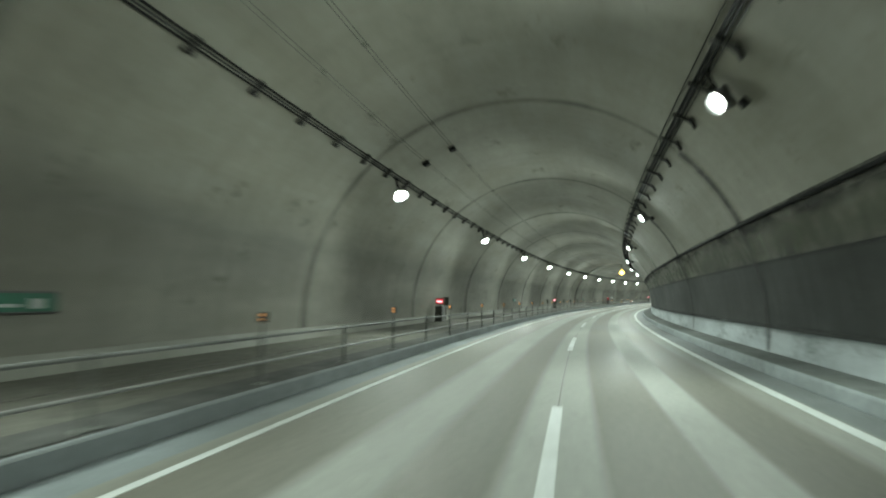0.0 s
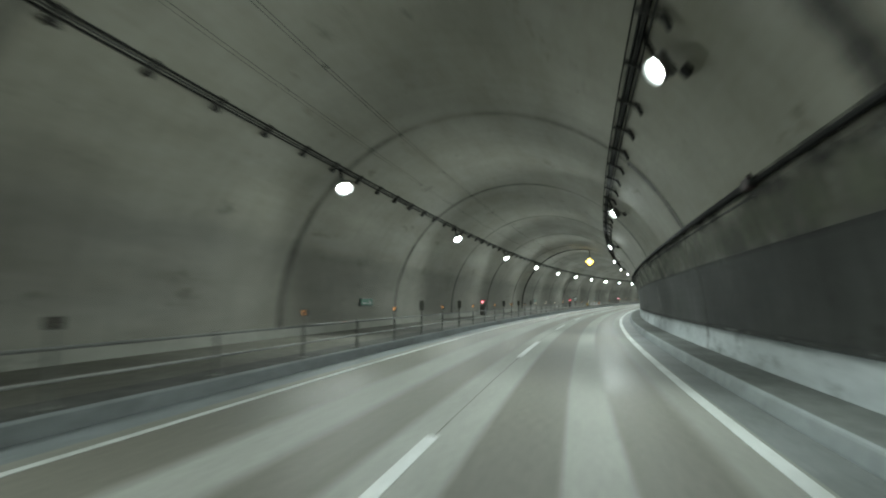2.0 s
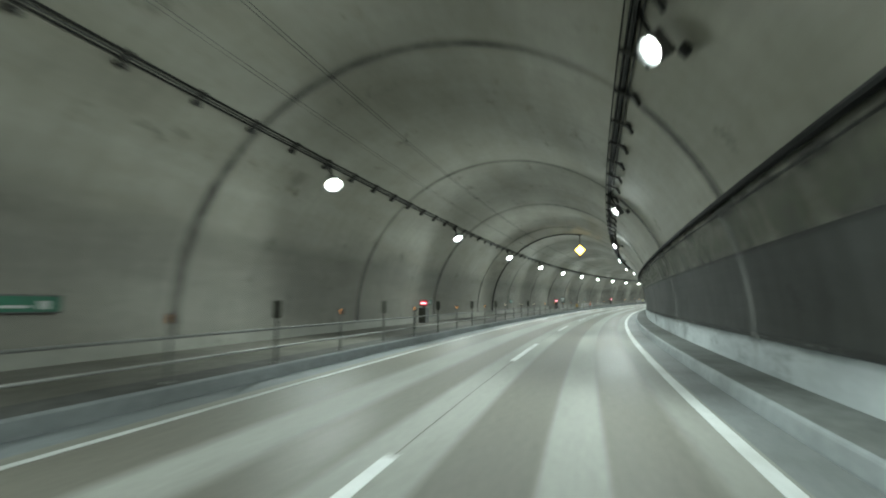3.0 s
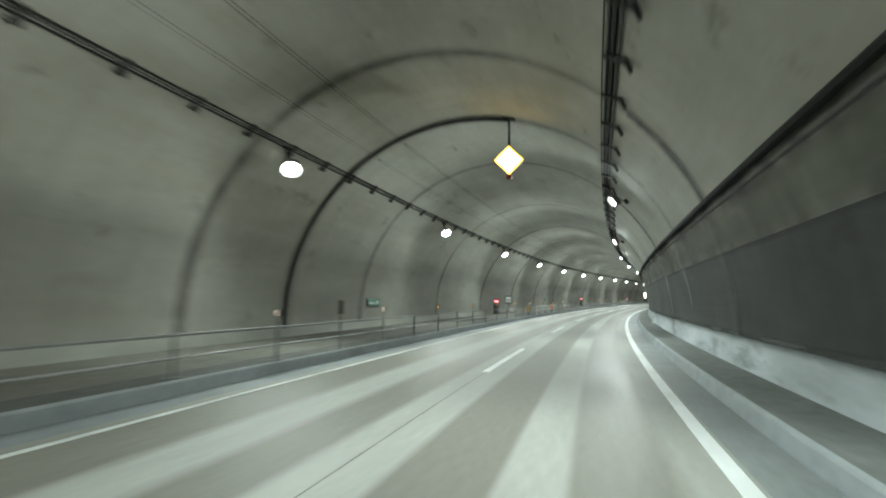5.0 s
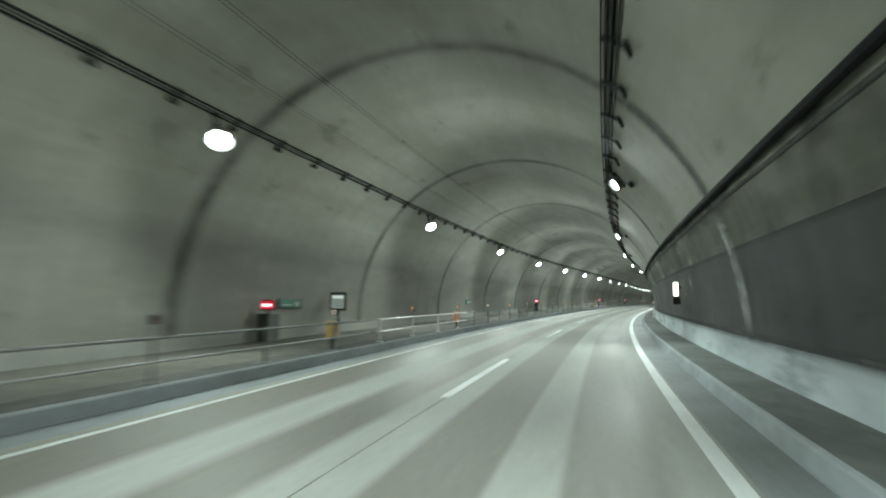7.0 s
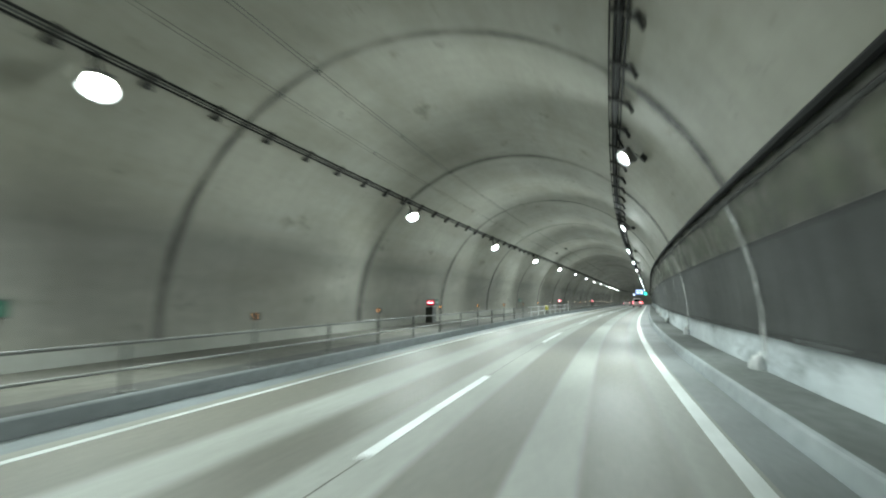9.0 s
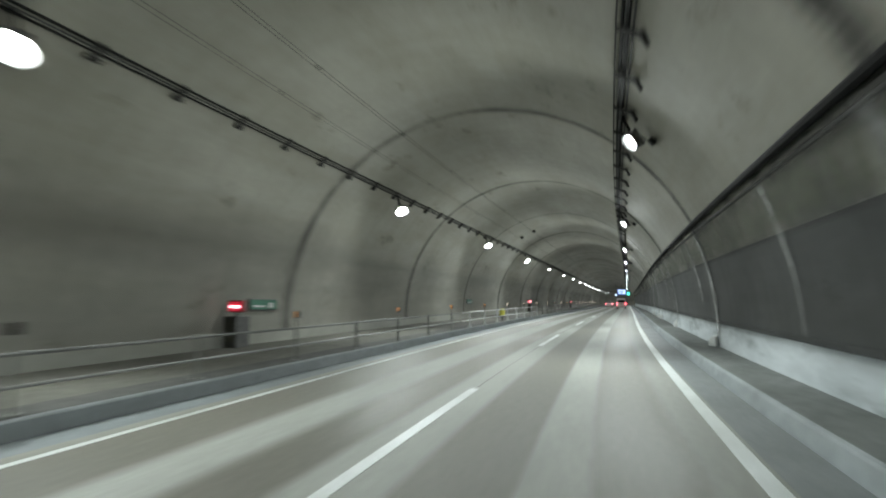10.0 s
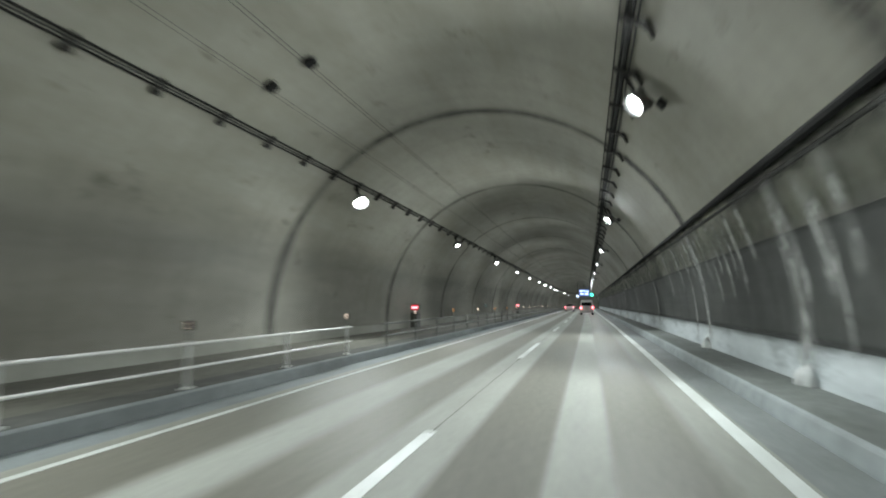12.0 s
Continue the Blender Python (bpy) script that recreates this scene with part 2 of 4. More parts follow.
def box(bm, size, at=(0, 0, 0), turn=(0, 0, 0), bevel=0.0):
    made = bmesh.ops.create_cube(bm, size=1.0)["verts"]
    if bevel:
        edges = list({e for v in made for e in v.link_edges})
        bmesh.ops.scale(bm, vec=size, verts=made)
        got = bmesh.ops.bevel(bm, geom=edges, offset=bevel, segments=2, affect="EDGES", profile=0.6)
        made = [v for v in bm.verts if v in set(got["verts"])] or made
        made = list({v for f in got["faces"] for v in f.verts} | {v for v in made if v.is_valid})
    else:
        bmesh.ops.scale(bm, vec=size, verts=made)
    m = Matrix.Translation(at) @ Euler([radians(a) for a in turn]).to_matrix().to_4x4()
    bmesh.ops.transform(bm, matrix=m, verts=made)
    return made


def rod(bm, a, b, r, sides=8, r2=None):
    a, b = Vector(a), Vector(b)
    m = Matrix.Translation((a + b) / 2) @ (b - a).to_track_quat("Z", "Y").to_matrix().to_4x4()
    return bmesh.ops.create_cone(bm, cap_ends=True, segments=sides, radius1=r, radius2=r if r2 is None else r2,
                                 depth=(b - a).length, matrix=m)["verts"]


def arch(z, right):
    """X of the lining at height z."""
    w = math.sqrt(max(ARCH_R ** 2 - (z - ARCH_Z) ** 2, 0.0))
    return ARCH_X + (w if right else -w)


def arch_points(a0, a1, n, r=ARCH_R):
    """Points of the vault between two angles in degrees, from the right round to the left."""
    return [(ARCH_X + r * math.cos(radians(a0 + (a1 - a0) * i / n)), ARCH_Z + r * math.sin(radians(a0 + (a1 - a0) * i / n)))
            for i in range(n + 1)]


def angle_at(z, right):
    a = math.degrees(math.asin((z - ARCH_Z) / ARCH_R))
    return a if right else 180 - a


def shell(inner, thick=0.45):
    """Closed profile: an inner line and the same line pushed out from the vault's centre."""
    out = []
    for x, z in reversed(inner):
        d = math.hypot(x - ARCH_X, z - ARCH_Z)
        out.append((ARCH_X + (x - ARCH_X) * (d + thick) / d, ARCH_Z + (z - ARCH_Z) * (d + thick) / d))
    return inner + out


# ---- the large structure ----
KERB_R, KERB_L, WALK_Z = 2.3, -5.9, 0.24
Z_BASE, Z_PANEL, Z_SPRING = 0.85, 2.55, 2.9

road = tagged(sweep("road", [(x, 0.0) for x in (-5.35, -5.1, -1.85, 0.0, 1.65, 1.75)], START, END, 3.0, M_ROAD),
              "worn grey-brown concrete road with paler strips between dark tyre paths", "road", kind="structure")
layer = road.data.uv_layers[0].data
for loop in layer:
    loop.uv = (loop.uv[0], loop.uv[1] - 5.35)
tagged(sweep("shoulder_left", [(KERB_L - 0.02, 0.004), (-5.35, 0.0)], START, END, 3.0, M_GUTTER_L), "dark asphalt shoulder with a bluish headlight tint in its colour", "road shoulder", kind="structure")
tagged(sweep("shoulder_right", [(1.75, 0.0), (KERB_R + 0.02, 0.004)], START, END, 3.0, M_GUTTER), "dark grey asphalt shoulder", "road shoulder", kind="structure")

tagged(sweep("wall_right", shell(arch_points(angle_at(-0.2, True), angle_at(3.6, True), 12)), START, END, 4.0, M_LINING, True),
       "grey concrete tunnel wall with lime streaks", "wall", kind="structure")
wall_left = tagged(sweep("wall_left", shell(arch_points(angle_at(Z_SPRING, False), angle_at(-0.2, False), 10)), START, END, 4.0, M_LINING, True),
                   "soiled grey concrete tunnel wall", "wall", kind="structure")
for loop in wall_left.data.uv_layers[0].data:  # the concrete runs on from the vault without a break
    loop.uv = (loop.uv[0], loop.uv[1] + ARCH_R * radians(angle_at(Z_SPRING, False) - angle_at(3.6, True)))
tagged(sweep("ceiling", shell(arch_points(angle_at(3.6, True), angle_at(Z_SPRING, False), 44)), START, END, 4.0, M_LINING, True),
       "arched grey concrete tunnel vault with soot clouds", "ceiling", kind="structure")


PALER_FROM = 189.6  # from this joint on, the panelling is paler


def cladding(name, z0, z1, proud, material, label, s0=START, s1=END):
    inner = arch_points(angle_at(z0, True), angle_at(z1, True), 6, ARCH_R - proud)
    outer = arch_points(angle_at(z1, True), angle_at(z0, True), 6, ARCH_R + 0.05)
    tagged(sweep(name, inner + outer, s0, s1, 4.0, material, True), label, "wall", kind="structure")


cladding("wall_panel_right", Z_BASE, Z_PANEL, 0.03, M_PANEL, "dark sooty panelling along the tunnel wall", START, PALER_FROM)
cladding("wall_panel_right_far", Z_BASE, Z_PANEL, 0.03, M_PANEL_PALER, "dark panelling in a slightly paler tone", PALER_FROM, END)
cladding("wall_base_right", 0.1, Z_BASE - 0.005, 0.045, M_BASE, "concrete wall base with headlight glow painted into its colour")
tagged(sweep("walkway_right", [(KERB_R + 0.09, WALK_Z), (3.6, WALK_Z), (3.6, -0.3), (KERB_R + 0.09, -0.3)], START, END, 4.0, M_WALKWAY_R, True),
       "grey concrete inspection walkway", "walkway", kind="structure")
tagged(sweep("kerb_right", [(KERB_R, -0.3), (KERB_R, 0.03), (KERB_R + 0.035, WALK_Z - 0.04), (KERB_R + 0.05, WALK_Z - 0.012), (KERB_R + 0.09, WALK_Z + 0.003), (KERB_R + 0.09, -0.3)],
             START, END, 4.0, M_KERB, True), "concrete kerb face with headlight glow in its pale bluish colour", "kerb", kind="structure")
KERB_IN, GUTTER_L = KERB_L - 0.72, -9.77
tagged(sweep("walkway_left", [(KERB_IN, WALK_Z), (KERB_IN, -0.3), (GUTTER_L, -0.3), (GUTTER_L, WALK_Z), (-8.27, WALK_Z), (-8.26, WALK_Z - 0.03),
                              (-8.18, WALK_Z - 0.03), (-8.17, WALK_Z)], START, END, 4.0, M_WALKWAY, True),
       "brownish soiled concrete walkway with a groove along it", "walkway", kind="structure")
tagged(sweep("walkway_groove_left", [(-8.262, WALK_Z - 0.026), (-8.178, WALK_Z - 0.026), (-8.178, WALK_Z - 0.04), (-8.262, WALK_Z - 0.04)],
             START, END, 4.0, M_WALKWAY_DARK, True), "dark groove along the walkway", "groove", kind="structure")
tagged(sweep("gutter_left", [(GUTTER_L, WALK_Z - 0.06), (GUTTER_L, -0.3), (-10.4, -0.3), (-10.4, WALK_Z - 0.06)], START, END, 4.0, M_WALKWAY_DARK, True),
       "dark gutter at the foot of the tunnel wall", "gutter", kind="structure")
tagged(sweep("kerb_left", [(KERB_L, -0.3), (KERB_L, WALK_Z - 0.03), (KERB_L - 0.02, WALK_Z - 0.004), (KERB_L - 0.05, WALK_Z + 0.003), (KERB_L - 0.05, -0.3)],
             START, END, 4.0, M_KERB_L, True), "grey concrete kerb face with a bluish headlight tint in its colour", "kerb", kind="structure")
tagged(sweep("kerb_top_left", [(KERB_L - 0.05, WALK_Z), (KERB_L - 0.05, -0.3), (KERB_IN, -0.3), (KERB_IN, WALK_Z + 0.004)],
             START, END, 4.0, M_KERB_TOP, True), "dark dirt-covered kerb top under the pipe fence", "kerb", kind="structure")
foot_in = arch_points(angle_at(0.56, False), angle_at(WALK_Z - 0.05, False), 3, ARCH_R - 0.03)
foot_out = arch_points(angle_at(WALK_Z - 0.05, False), angle_at(0.56, False), 3, ARCH_R + 0.05)
tagged(sweep("wall_foot_left", foot_in + foot_out, START, END, 4.0, M_FOOT, True), "slightly paler concrete strip at the foot of the wall", "wall", kind="structure")


def cap(s, name):
    bm = bmesh.new()
    box(bm, (16, 0.4, 11))
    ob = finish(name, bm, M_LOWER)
    ob.matrix_world = stand(s, ARCH_X, 3.5)
    tagged(ob, "dark end of the tunnel far away", "wall", kind="structure")


cap(START - 0.15, "wall_behind")
cap(END + 0.15, "wall_far")

# dark ring joints of the lining, one every 10.84 m
RING_0, RING_STEP = 26.879, 10.84


def soot_material():
    """Soot and damp along a joint: solid in the middle, feathered and ragged at its edges."""
    m, t, b = blank("joint_soot", 0.85, 0.0, 0.2)
    c = t.nodes.new("ShaderNodeTexCoord").outputs["UV"]
    split = t.nodes.new("ShaderNodeSeparateXYZ")
    t.links.new(c, split.inputs[0])
    edge = ramp(t, split.outputs[0], [(0.0, (0,) * 3), (0.38, (0.5,) * 3), (0.46, (0.85,) * 3), (0.54, (0.85,) * 3), (0.62, (0.5,) * 3), (1.0, (0,) * 3)])
    spots = noise_at(t, c, 1.4, 5.0, (0.6, 1.0, 1.0), 0.65)
    keep = mix(t, 1.0, edge, ramp(t, spots, [(0.3, (0.45,) * 3), (0.6, (1,) * 3)]), "MULTIPLY")
    patch = noise_at(t, c, 0.22, 3.0, (0.2, 1.0, 1.0), 0.6)
    keep = mix(t, 1.0, keep, ramp(t, patch, [(0.36, (0.5,) * 3), (0.56, (1,) * 3)]), "MULTIPLY")
    own = ramp(t, t.nodes.new("ShaderNodeObjectInfo").outputs["Random"], [(0.0, (0.6,) * 3), (1.0, (1,) * 3)])
    keep = mix(t, 1.0, keep, own, "MULTIPLY")
    t.links.new(keep, b.inputs["Alpha"])
    t.links.new(ramp(t, spots, [(0.3, (0.05, 0.05, 0.046)), (0.7, (0.1, 0.098, 0.09))]), b.inputs["Base Color"])
    return m


M_SOOT = soot_material()


def ring_joint(s, width=0.62, low=(3.5, True), high=(WALK_Z, False), skin=ARCH_R - 0.018):
    """A sealed joint round the lining with its band of soot, a thin skin proud of the concrete."""
    pts = arch_points(angle_at(*low), angle_at(*high), 66, ARCH_R - 0.05)
    verts, faces, uvs = [], [], []
    for k, (x, z) in enumerate(pts):
        x, z = ARCH_X + (x - ARCH_X) * skin / (ARCH_R - 0.05), ARCH_Z + (z - ARCH_Z) * skin / (ARCH_R - 0.05)
        verts += [tuple(spot(s - width / 2, x, z)), tuple(spot(s + width / 2, x, z))]
    for k in range(len(pts) - 1):
        faces.append((2 * k, 2 * k + 1, 2 * k + 3, 2 * k + 2))
        v0, v1 = s * 0.37 + k * 0.25, s * 0.37 + (k + 1) * 0.25
        uvs += [(0, v0), (1, v0), (1, v1), (0, v1)]
    me = bpy.data.meshes.new("lining_joint")
    me.from_pydata(verts, [], faces)
    layer = me.uv_layers.new(name="UVMap")
    for loop, uv in zip(layer.data, uvs):
        loop.uv = uv
    me.materials.append(M_SOOT)
    tagged(new("lining_joint", me), "dark sooty joint round the tunnel lining", "joint", "lining joints", "structure")


for i in range(int((START - RING_0) / RING_STEP), int((END - RING_0) / RING_STEP) + 1):
    ring_joint(RING_0 + i * RING_STEP, 0.52 + 0.1 * (i * 7 % 4))
# joints whose soot runs on down the panelling to the walkway
SOOTY_JOINTS = {-2: 0.26, -1: 0.26, 0: 0.26, 2: 0.26, 6: 0.9, 9: 2.6, 14: 0.26}
for i, foot in SOOTY_JOINTS.items():
    ring_joint(RING_0 + i * RING_STEP + 0.1, 0.55, (foot, True), (3.5, True), ARCH_R - 0.062)
# broader soot on the shoulder of the vault between the wall cable and the tray
for i in range(-3, 20):
    ring_joint(RING_0 + i * RING_STEP + 0.06, 0.85 + 0.15 * (i * 5 % 3), (3.45, True), (5.6, True), ARCH_R - 0.024)

# painted lines
LINE_RIGHT, LINE_DASH, LINE_LEFT = 1.61, -1.845, -5.06


def stripe(name, x, w, s0, s1, parent=None, step=3.0, material=M_PAINT):
    return sweep(name, [(x - w / 2, 0.0), (x - w / 2, 0.005), (x + w / 2, 0.005), (x + w / 2, 0.0)], s0, s1, step, material, True, parent)


tagged(stripe("edge_line_right", LINE_RIGHT, 0.18, START, END), "white painted edge line", "road marking", kind="structure")
M_WORN_PAINT = surface("worn_road_paint", (0.42, 0.44, 0.43), (0.68, 0.7, 0.69), 6.0, 0.6, relief=0.2)
tagged(stripe("edge_line_left", LINE_LEFT, 0.11, START, END, material=M_WORN_PAINT), "worn white painted edge line", "road marking", kind="structure")
tagged(sweep("road_joint", [(-1.84, 0.0), (-1.84, 0.002), (-1.826, 0.002), (-1.826, 0.0)], START, END, 3.0, M_ROAD_JOINT, True), "thin dark joint along the road", "joint", kind="structure")
DASH_0, DASH_STEP = 17.282, 14.864
for i in range(-3, 33):
    tagged(stripe("lane_dash", LINE_DASH, 0.15, DASH_0 + i * DASH_STEP, DASH_0 + i * DASH_STEP + 5.9, step=2.0),
           "white painted lane dash on the road", "road marking", "lane dashes", "structure")


# ---- lamps ----
def make_lamp(inward, label, lens, size, lean, shade, power):
    """A floodlight turned to the road; its origin is the middle of the lens, its arm reaches up to the tray."""
    ob = thing("tunnel_lamp", Matrix(), label, "lamp", "tunnel lamps")
    face = Vector((0.66 * inward if inward < 0 else 0.44, -lean, -0.55 if inward < 0 else -0.71)).to_track_quat("-Z", "Y").to_matrix().to_4x4()
    bm = bmesh.new()
    box(bm, (0.40, 0.44, 0.12), (0, 0, 0.09), bevel=0.03)
    bm.transform(face)
    part("housing", bm, M_HOUSING, ob)
    for k in range(4):
        bm = bmesh.new()
        box(bm, (0.34, 0.02, 0.07), (0, -0.15 + k * 0.1, 0.17))
        bm.transform(face)
        part("cooling_fin", bm, M_HOUSING, ob)
    bm = bmesh.new()
    bmesh.ops.create_uvsphere(bm, u_segments=20, v_segments=12, radius=size)
    bmesh.ops.delete(bm, geom=[v for v in bm.verts if v.co.z > 0.02], context="VERTS")
    bmesh.ops.scale(bm, vec=(1, 1.08, 0.75 if inward > 0 else 0.4), verts=bm.verts)
    bmesh.ops.translate(bm, vec=(0, 0, 0.03), verts=bm.verts)
    bm.transform(face)
    part("lens", bm, lens, ob, "glowing white lens", True)
    bm = bmesh.new()
    bmesh.ops.create_cone(bm, cap_ends=False, segments=24, radius1=size * 1.36, radius2=size * 1.15, depth=size * shade)
    bmesh.ops.solidify(bm, geom=list(bm.faces), thickness=0.012)
    bm.transform(face)
    part("visor", bm, M_HOUSING, ob, "short round shade", True)
    bm = bmesh.new()
    rod(bm, (-0.06 * inward, 0.12, 0.08), (-0.2, 0.12, 0.62), 0.022)
    part("drop_arm", bm, M_TRAY, ob)
    bm = bmesh.new()
    rod(bm, (-0.06 * inward, -0.02, 0.08), (-0.2, -0.02, 0.62), 0.022)
    part("drop_arm", bm, M_TRAY, ob)
    bm = bmesh.new()
    box(bm, (0.12, 0.3, 0.03), (-0.2, 0.05, 0.61))
    part("fixing_plate", bm, M_TRAY, ob)
    beam = bpy.data.lights.new("beam", "SPOT")
    beam.energy, beam.color, beam.shadow_soft_size = power, LAMP_COLOUR, 0.15
    beam.spot_size, beam.spot_blend = radians(178), 0.78
    lit = new("beam", beam)
    lit.parent = ob
    lit.matrix_basis = face @ Matrix.Translation((0, 0, -0.8 * size - 0.03))
    return ob


def make_lamp_box():
    """The small connection box on the vault beside a lamp over the lane."""
    ob = thing("junction_box", Matrix(), "small dark connection box on the vault beside a lamp", "junction box", "lamp connection boxes")
    turn = Matrix.Rotation(radians(48), 4, "Y")
    bm = bmesh.new()
    box(bm, (0.17, 0.24, 0.1), bevel=0.015)
    bm.transform(turn)
    part("case", bm, M_BRACKET, ob)
    bm = bmesh.new()
    box(bm, (0.14, 0.2, 0.02), (0, 0, -0.055), bevel=0.006)
    bm.transform(turn)
    part("lid", bm, M_TRAY, ob)
    bm = bmesh.new()
    rod(bm, (-0.04, 0.0, -0.02), (-0.42, 0.0, 0.3), 0.014)
    part("lead", bm, M_CABLE, ob)
    return ob


LAMP_STEP = 14.974
# kind: where it ends, words, lens, radius, lean to the traffic, depth of the shade, power
LAMP_KINDS = (("full", 222.0, "bright white tunnel floodlight ", M_LENS, 0.21, 0.34, 0.8, BEAM),
              ("dim", 352.0, "dimmed white tunnel floodlight ", M_LENS_DIM, 0.13, 0.24, 0.5, BEAM * 0.5),
              ("far", 900.0, "shaded white tunnel floodlight ", M_LENS_DIM, 0.1, 0.2, 0.5, BEAM * 0.3))
first = {}
for i in range(-2, 31):
    for side, turn, s0, x, z, where in (("l", 1, 18.105, -7.601, 5.125, "hung under the long cable tray"),
                                        ("r", -1, 10.973, 1.046, 5.216, "hung under the overhead cable tray")):
        s_ = s0 + i * LAMP_STEP
        kind, _, words, lens, size, lean, shade, power = next(k for k in LAMP_KINDS if s_ < k[1])
        m = stand(s_, x, z)
        if side + kind not in first:
            size, shade = (size, shade) if turn > 0 else (size * 0.8, shade * 1.5) if kind == "full" else (size * 0.9, shade)
            first[side + kind] = make_lamp(turn, words + where, lens, size, lean, shade, power)
            first[side + kind].matrix_world = m
        else:
            copy_thing(first[side + kind], m)
        if side == "r" and "box" not in first:
            first["box"] = make_lamp_box()
            first["box"].matrix_world = stand(s_ + 0.1, 1.5, 5.2)
        elif side == "r":
            copy_thing(first["box"], stand(s_ + 0.1, 1.5, 5.2))

# ---- cable trays and cables ----
def cable_run(name, label, x, z, tilt, arm):
    """A ladder tray on the vault with two cables and arms; tilt turns it to the lining."""
    ob = thing(name, Matrix(), label, "cable tray")
    c, s_ = math.cos(radians(tilt)), math.sin(radians(tilt))

    def to(u, v):
        return (x + u * c - v * s_, z + u * s_ + v * c)

    def strip(nm, u, v, w, h, mat):
        sweep(nm, [to(u - w / 2, v - h / 2), to(u + w / 2, v - h / 2), to(u + w / 2, v + h / 2), to(u - w / 2, v + h / 2)],
              START, END, 3.0, mat, True, ob)
    wide = 0.075 if arm < 0 else 0.055
    strip("side_rail", -wide, 0, 0.035, 0.07, M_TRAY)
    strip("side_rail", wide - 0.01, 0, 0.04, 0.07, M_TRAY)
    strip("cable", -0.015, 0.01, 0.035, 0.035, M_OLD_CABLE)
    if arm > 0:
        strip("cable", -0.2, 0.03, 0.02, 0.02, M_CABLE)
        strip("cable", 0.13, 0.03, 0.025, 0.025, M_OLD_CABLE)
    else:
        strip("cable", -0.12, 0.03, 0.02, 0.02, M_CABLE)
    bm = bmesh.new()
    if arm < 0:
        box(bm, (0.34, 0.09, 0.06), (-0.03, 0, -0.055))
        box(bm, (0.045, 0.06, 0.16), (-0.2, 0, 0.0), (0, -14, 0))
        box(bm, (0.13, 0.2, 0.07), (-0.17, 0, -0.07), (0, 12, 0), 0.015)
        rod(bm, (-0.18, -0.1, -0.1), (-0.18, 0.12, -0.1), 0.022, 8)
    else:
        box(bm, (0.44, 0.09, 0.06), (0.1, 0, -0.045), (0, -14, 0))
        box(bm, (0.24, 0.12, 0.075), (0.39, 0, -0.03), (0, 26, 0), 0.015)
        box(bm, (0.1, 0.2, 0.07), (0.3, 0, 0.0), (0, 6, 0), 0.015)
        rod(bm, (0.46, -0.1, -0.07), (0.46, 0.1, -0.07), 0.02, 8)
    me = bpy.data.meshes.new("bracket")
    bm.to_mesh(me)
    bm.free()
    me.materials.append(M_BRACKET)
    for i in range(150):
        b = new("bracket", me)
        b.parent = ob
        b.matrix_world = stand(-13.1 + i * 1.9, x, z) @ Matrix.Rotation(radians(-tilt), 4, "Y")
    return ob


cable_run("cable_tray", "long sooty steel cable tray under the vault over the walkway", -7.78, 5.805, 41, -1)
cable_run("cable_tray", "long sooty steel cable tray overhead above the lane", 0.80, 5.86, -39, 1)


def tube_run(name, x, z, r, material, label, category, s0=START, s1=END):
    prof = [(x + r * math.cos(a * math.pi / 4), z + r * math.sin(a * math.pi / 4)) for a in range(8)]
    return tagged(sweep(name, prof, s0, s1, 3.0, material, True), label, category)


CABLE_BOX = 42.0
tube_run("wall_cable", 2.615, 3.515, 0.045, M_CABLE, "thin black cable along the tunnel wall", "cable", START, CABLE_BOX)
tube_run("wall_cable", 2.60, 3.515, 0.065, M_CABLE, "thick black cable along the tunnel wall", "cable", CABLE_BOX)
tube_run("wall_conduit", 2.75, 3.37, 0.026, M_OLD_CABLE, "thin grey dusty conduit along the tunnel wall", "conduit", CABLE_BOX, 96.0)
tube_run("wall_conduit", 2.75, 3.37, 0.04, M_OLD_CABLE, "grey dusty conduit along the tunnel wall", "conduit", 96.0)
splice = thing("cable_box", stand(CABLE_BOX, 2.6, 3.52), "dark reddish splice box where a cable grows thicker", "junction box")
bm = bmesh.new()
box(bm, (0.16, 0.44, 0.2), bevel=0.04)
part("case", bm, M_SPLICE, splice)
bm = bmesh.new()
box(bm, (0.2, 0.2, 0.03), (0.06, 0.0, 0.1), (0, 38, 0), 0.01)
part("bracket", bm, M_TRAY, splice)
for e in (-1, 1):
    bm = bmesh.new()
    rod(bm, (0, 0.2 * e, 0), (0, 0.4 * e, -0.005), 0.085, 12, 0.06)
    part("gland", bm, M_CABLE, splice)


def vault_wire(x, z):
    ob = thing("vault_wire", Matrix(), "pair of thin dusty wires on small anchors along the vault", "wire", "vault wires")
    r, tilt = 0.008, math.atan2(x - ARCH_X, z - ARCH_Z)
    for e in (-0.045, 0.045):
        xe, ze = x + e * math.cos(tilt), z - e * math.sin(tilt)
        sweep("wire", [(xe + r * math.cos(a * math.pi / 3), ze + r * math.sin(a * math.pi / 3)) for a in range(6)], START, END, 3.0, M_WIRE, True, ob)
    bm = bmesh.new()
    box(bm, (0.13, 0.09, 0.05), (0, 0, 0.02), bevel=0.012)
    me = bpy.data.meshes.new("anchor")
    bm.to_mesh(me)
    bm.free()
    me.materials.append(M_TRAY)
    for k in range(-9, 80):
        a = new("anchor", me)
        a.parent = ob
        a.matrix_world = stand(RING_0 + 0.12 + k * RING_STEP / 2, x, z) @ Matrix.Rotation(tilt, 4, "Y")


vault_wire(-6.90, 6.46)
vault_wire(-5.92, 6.95)


# ---- pipe fence along the walkway ----
FENCE_X, POST_0, POST_STEP = -6.1, 199.6, 2.955


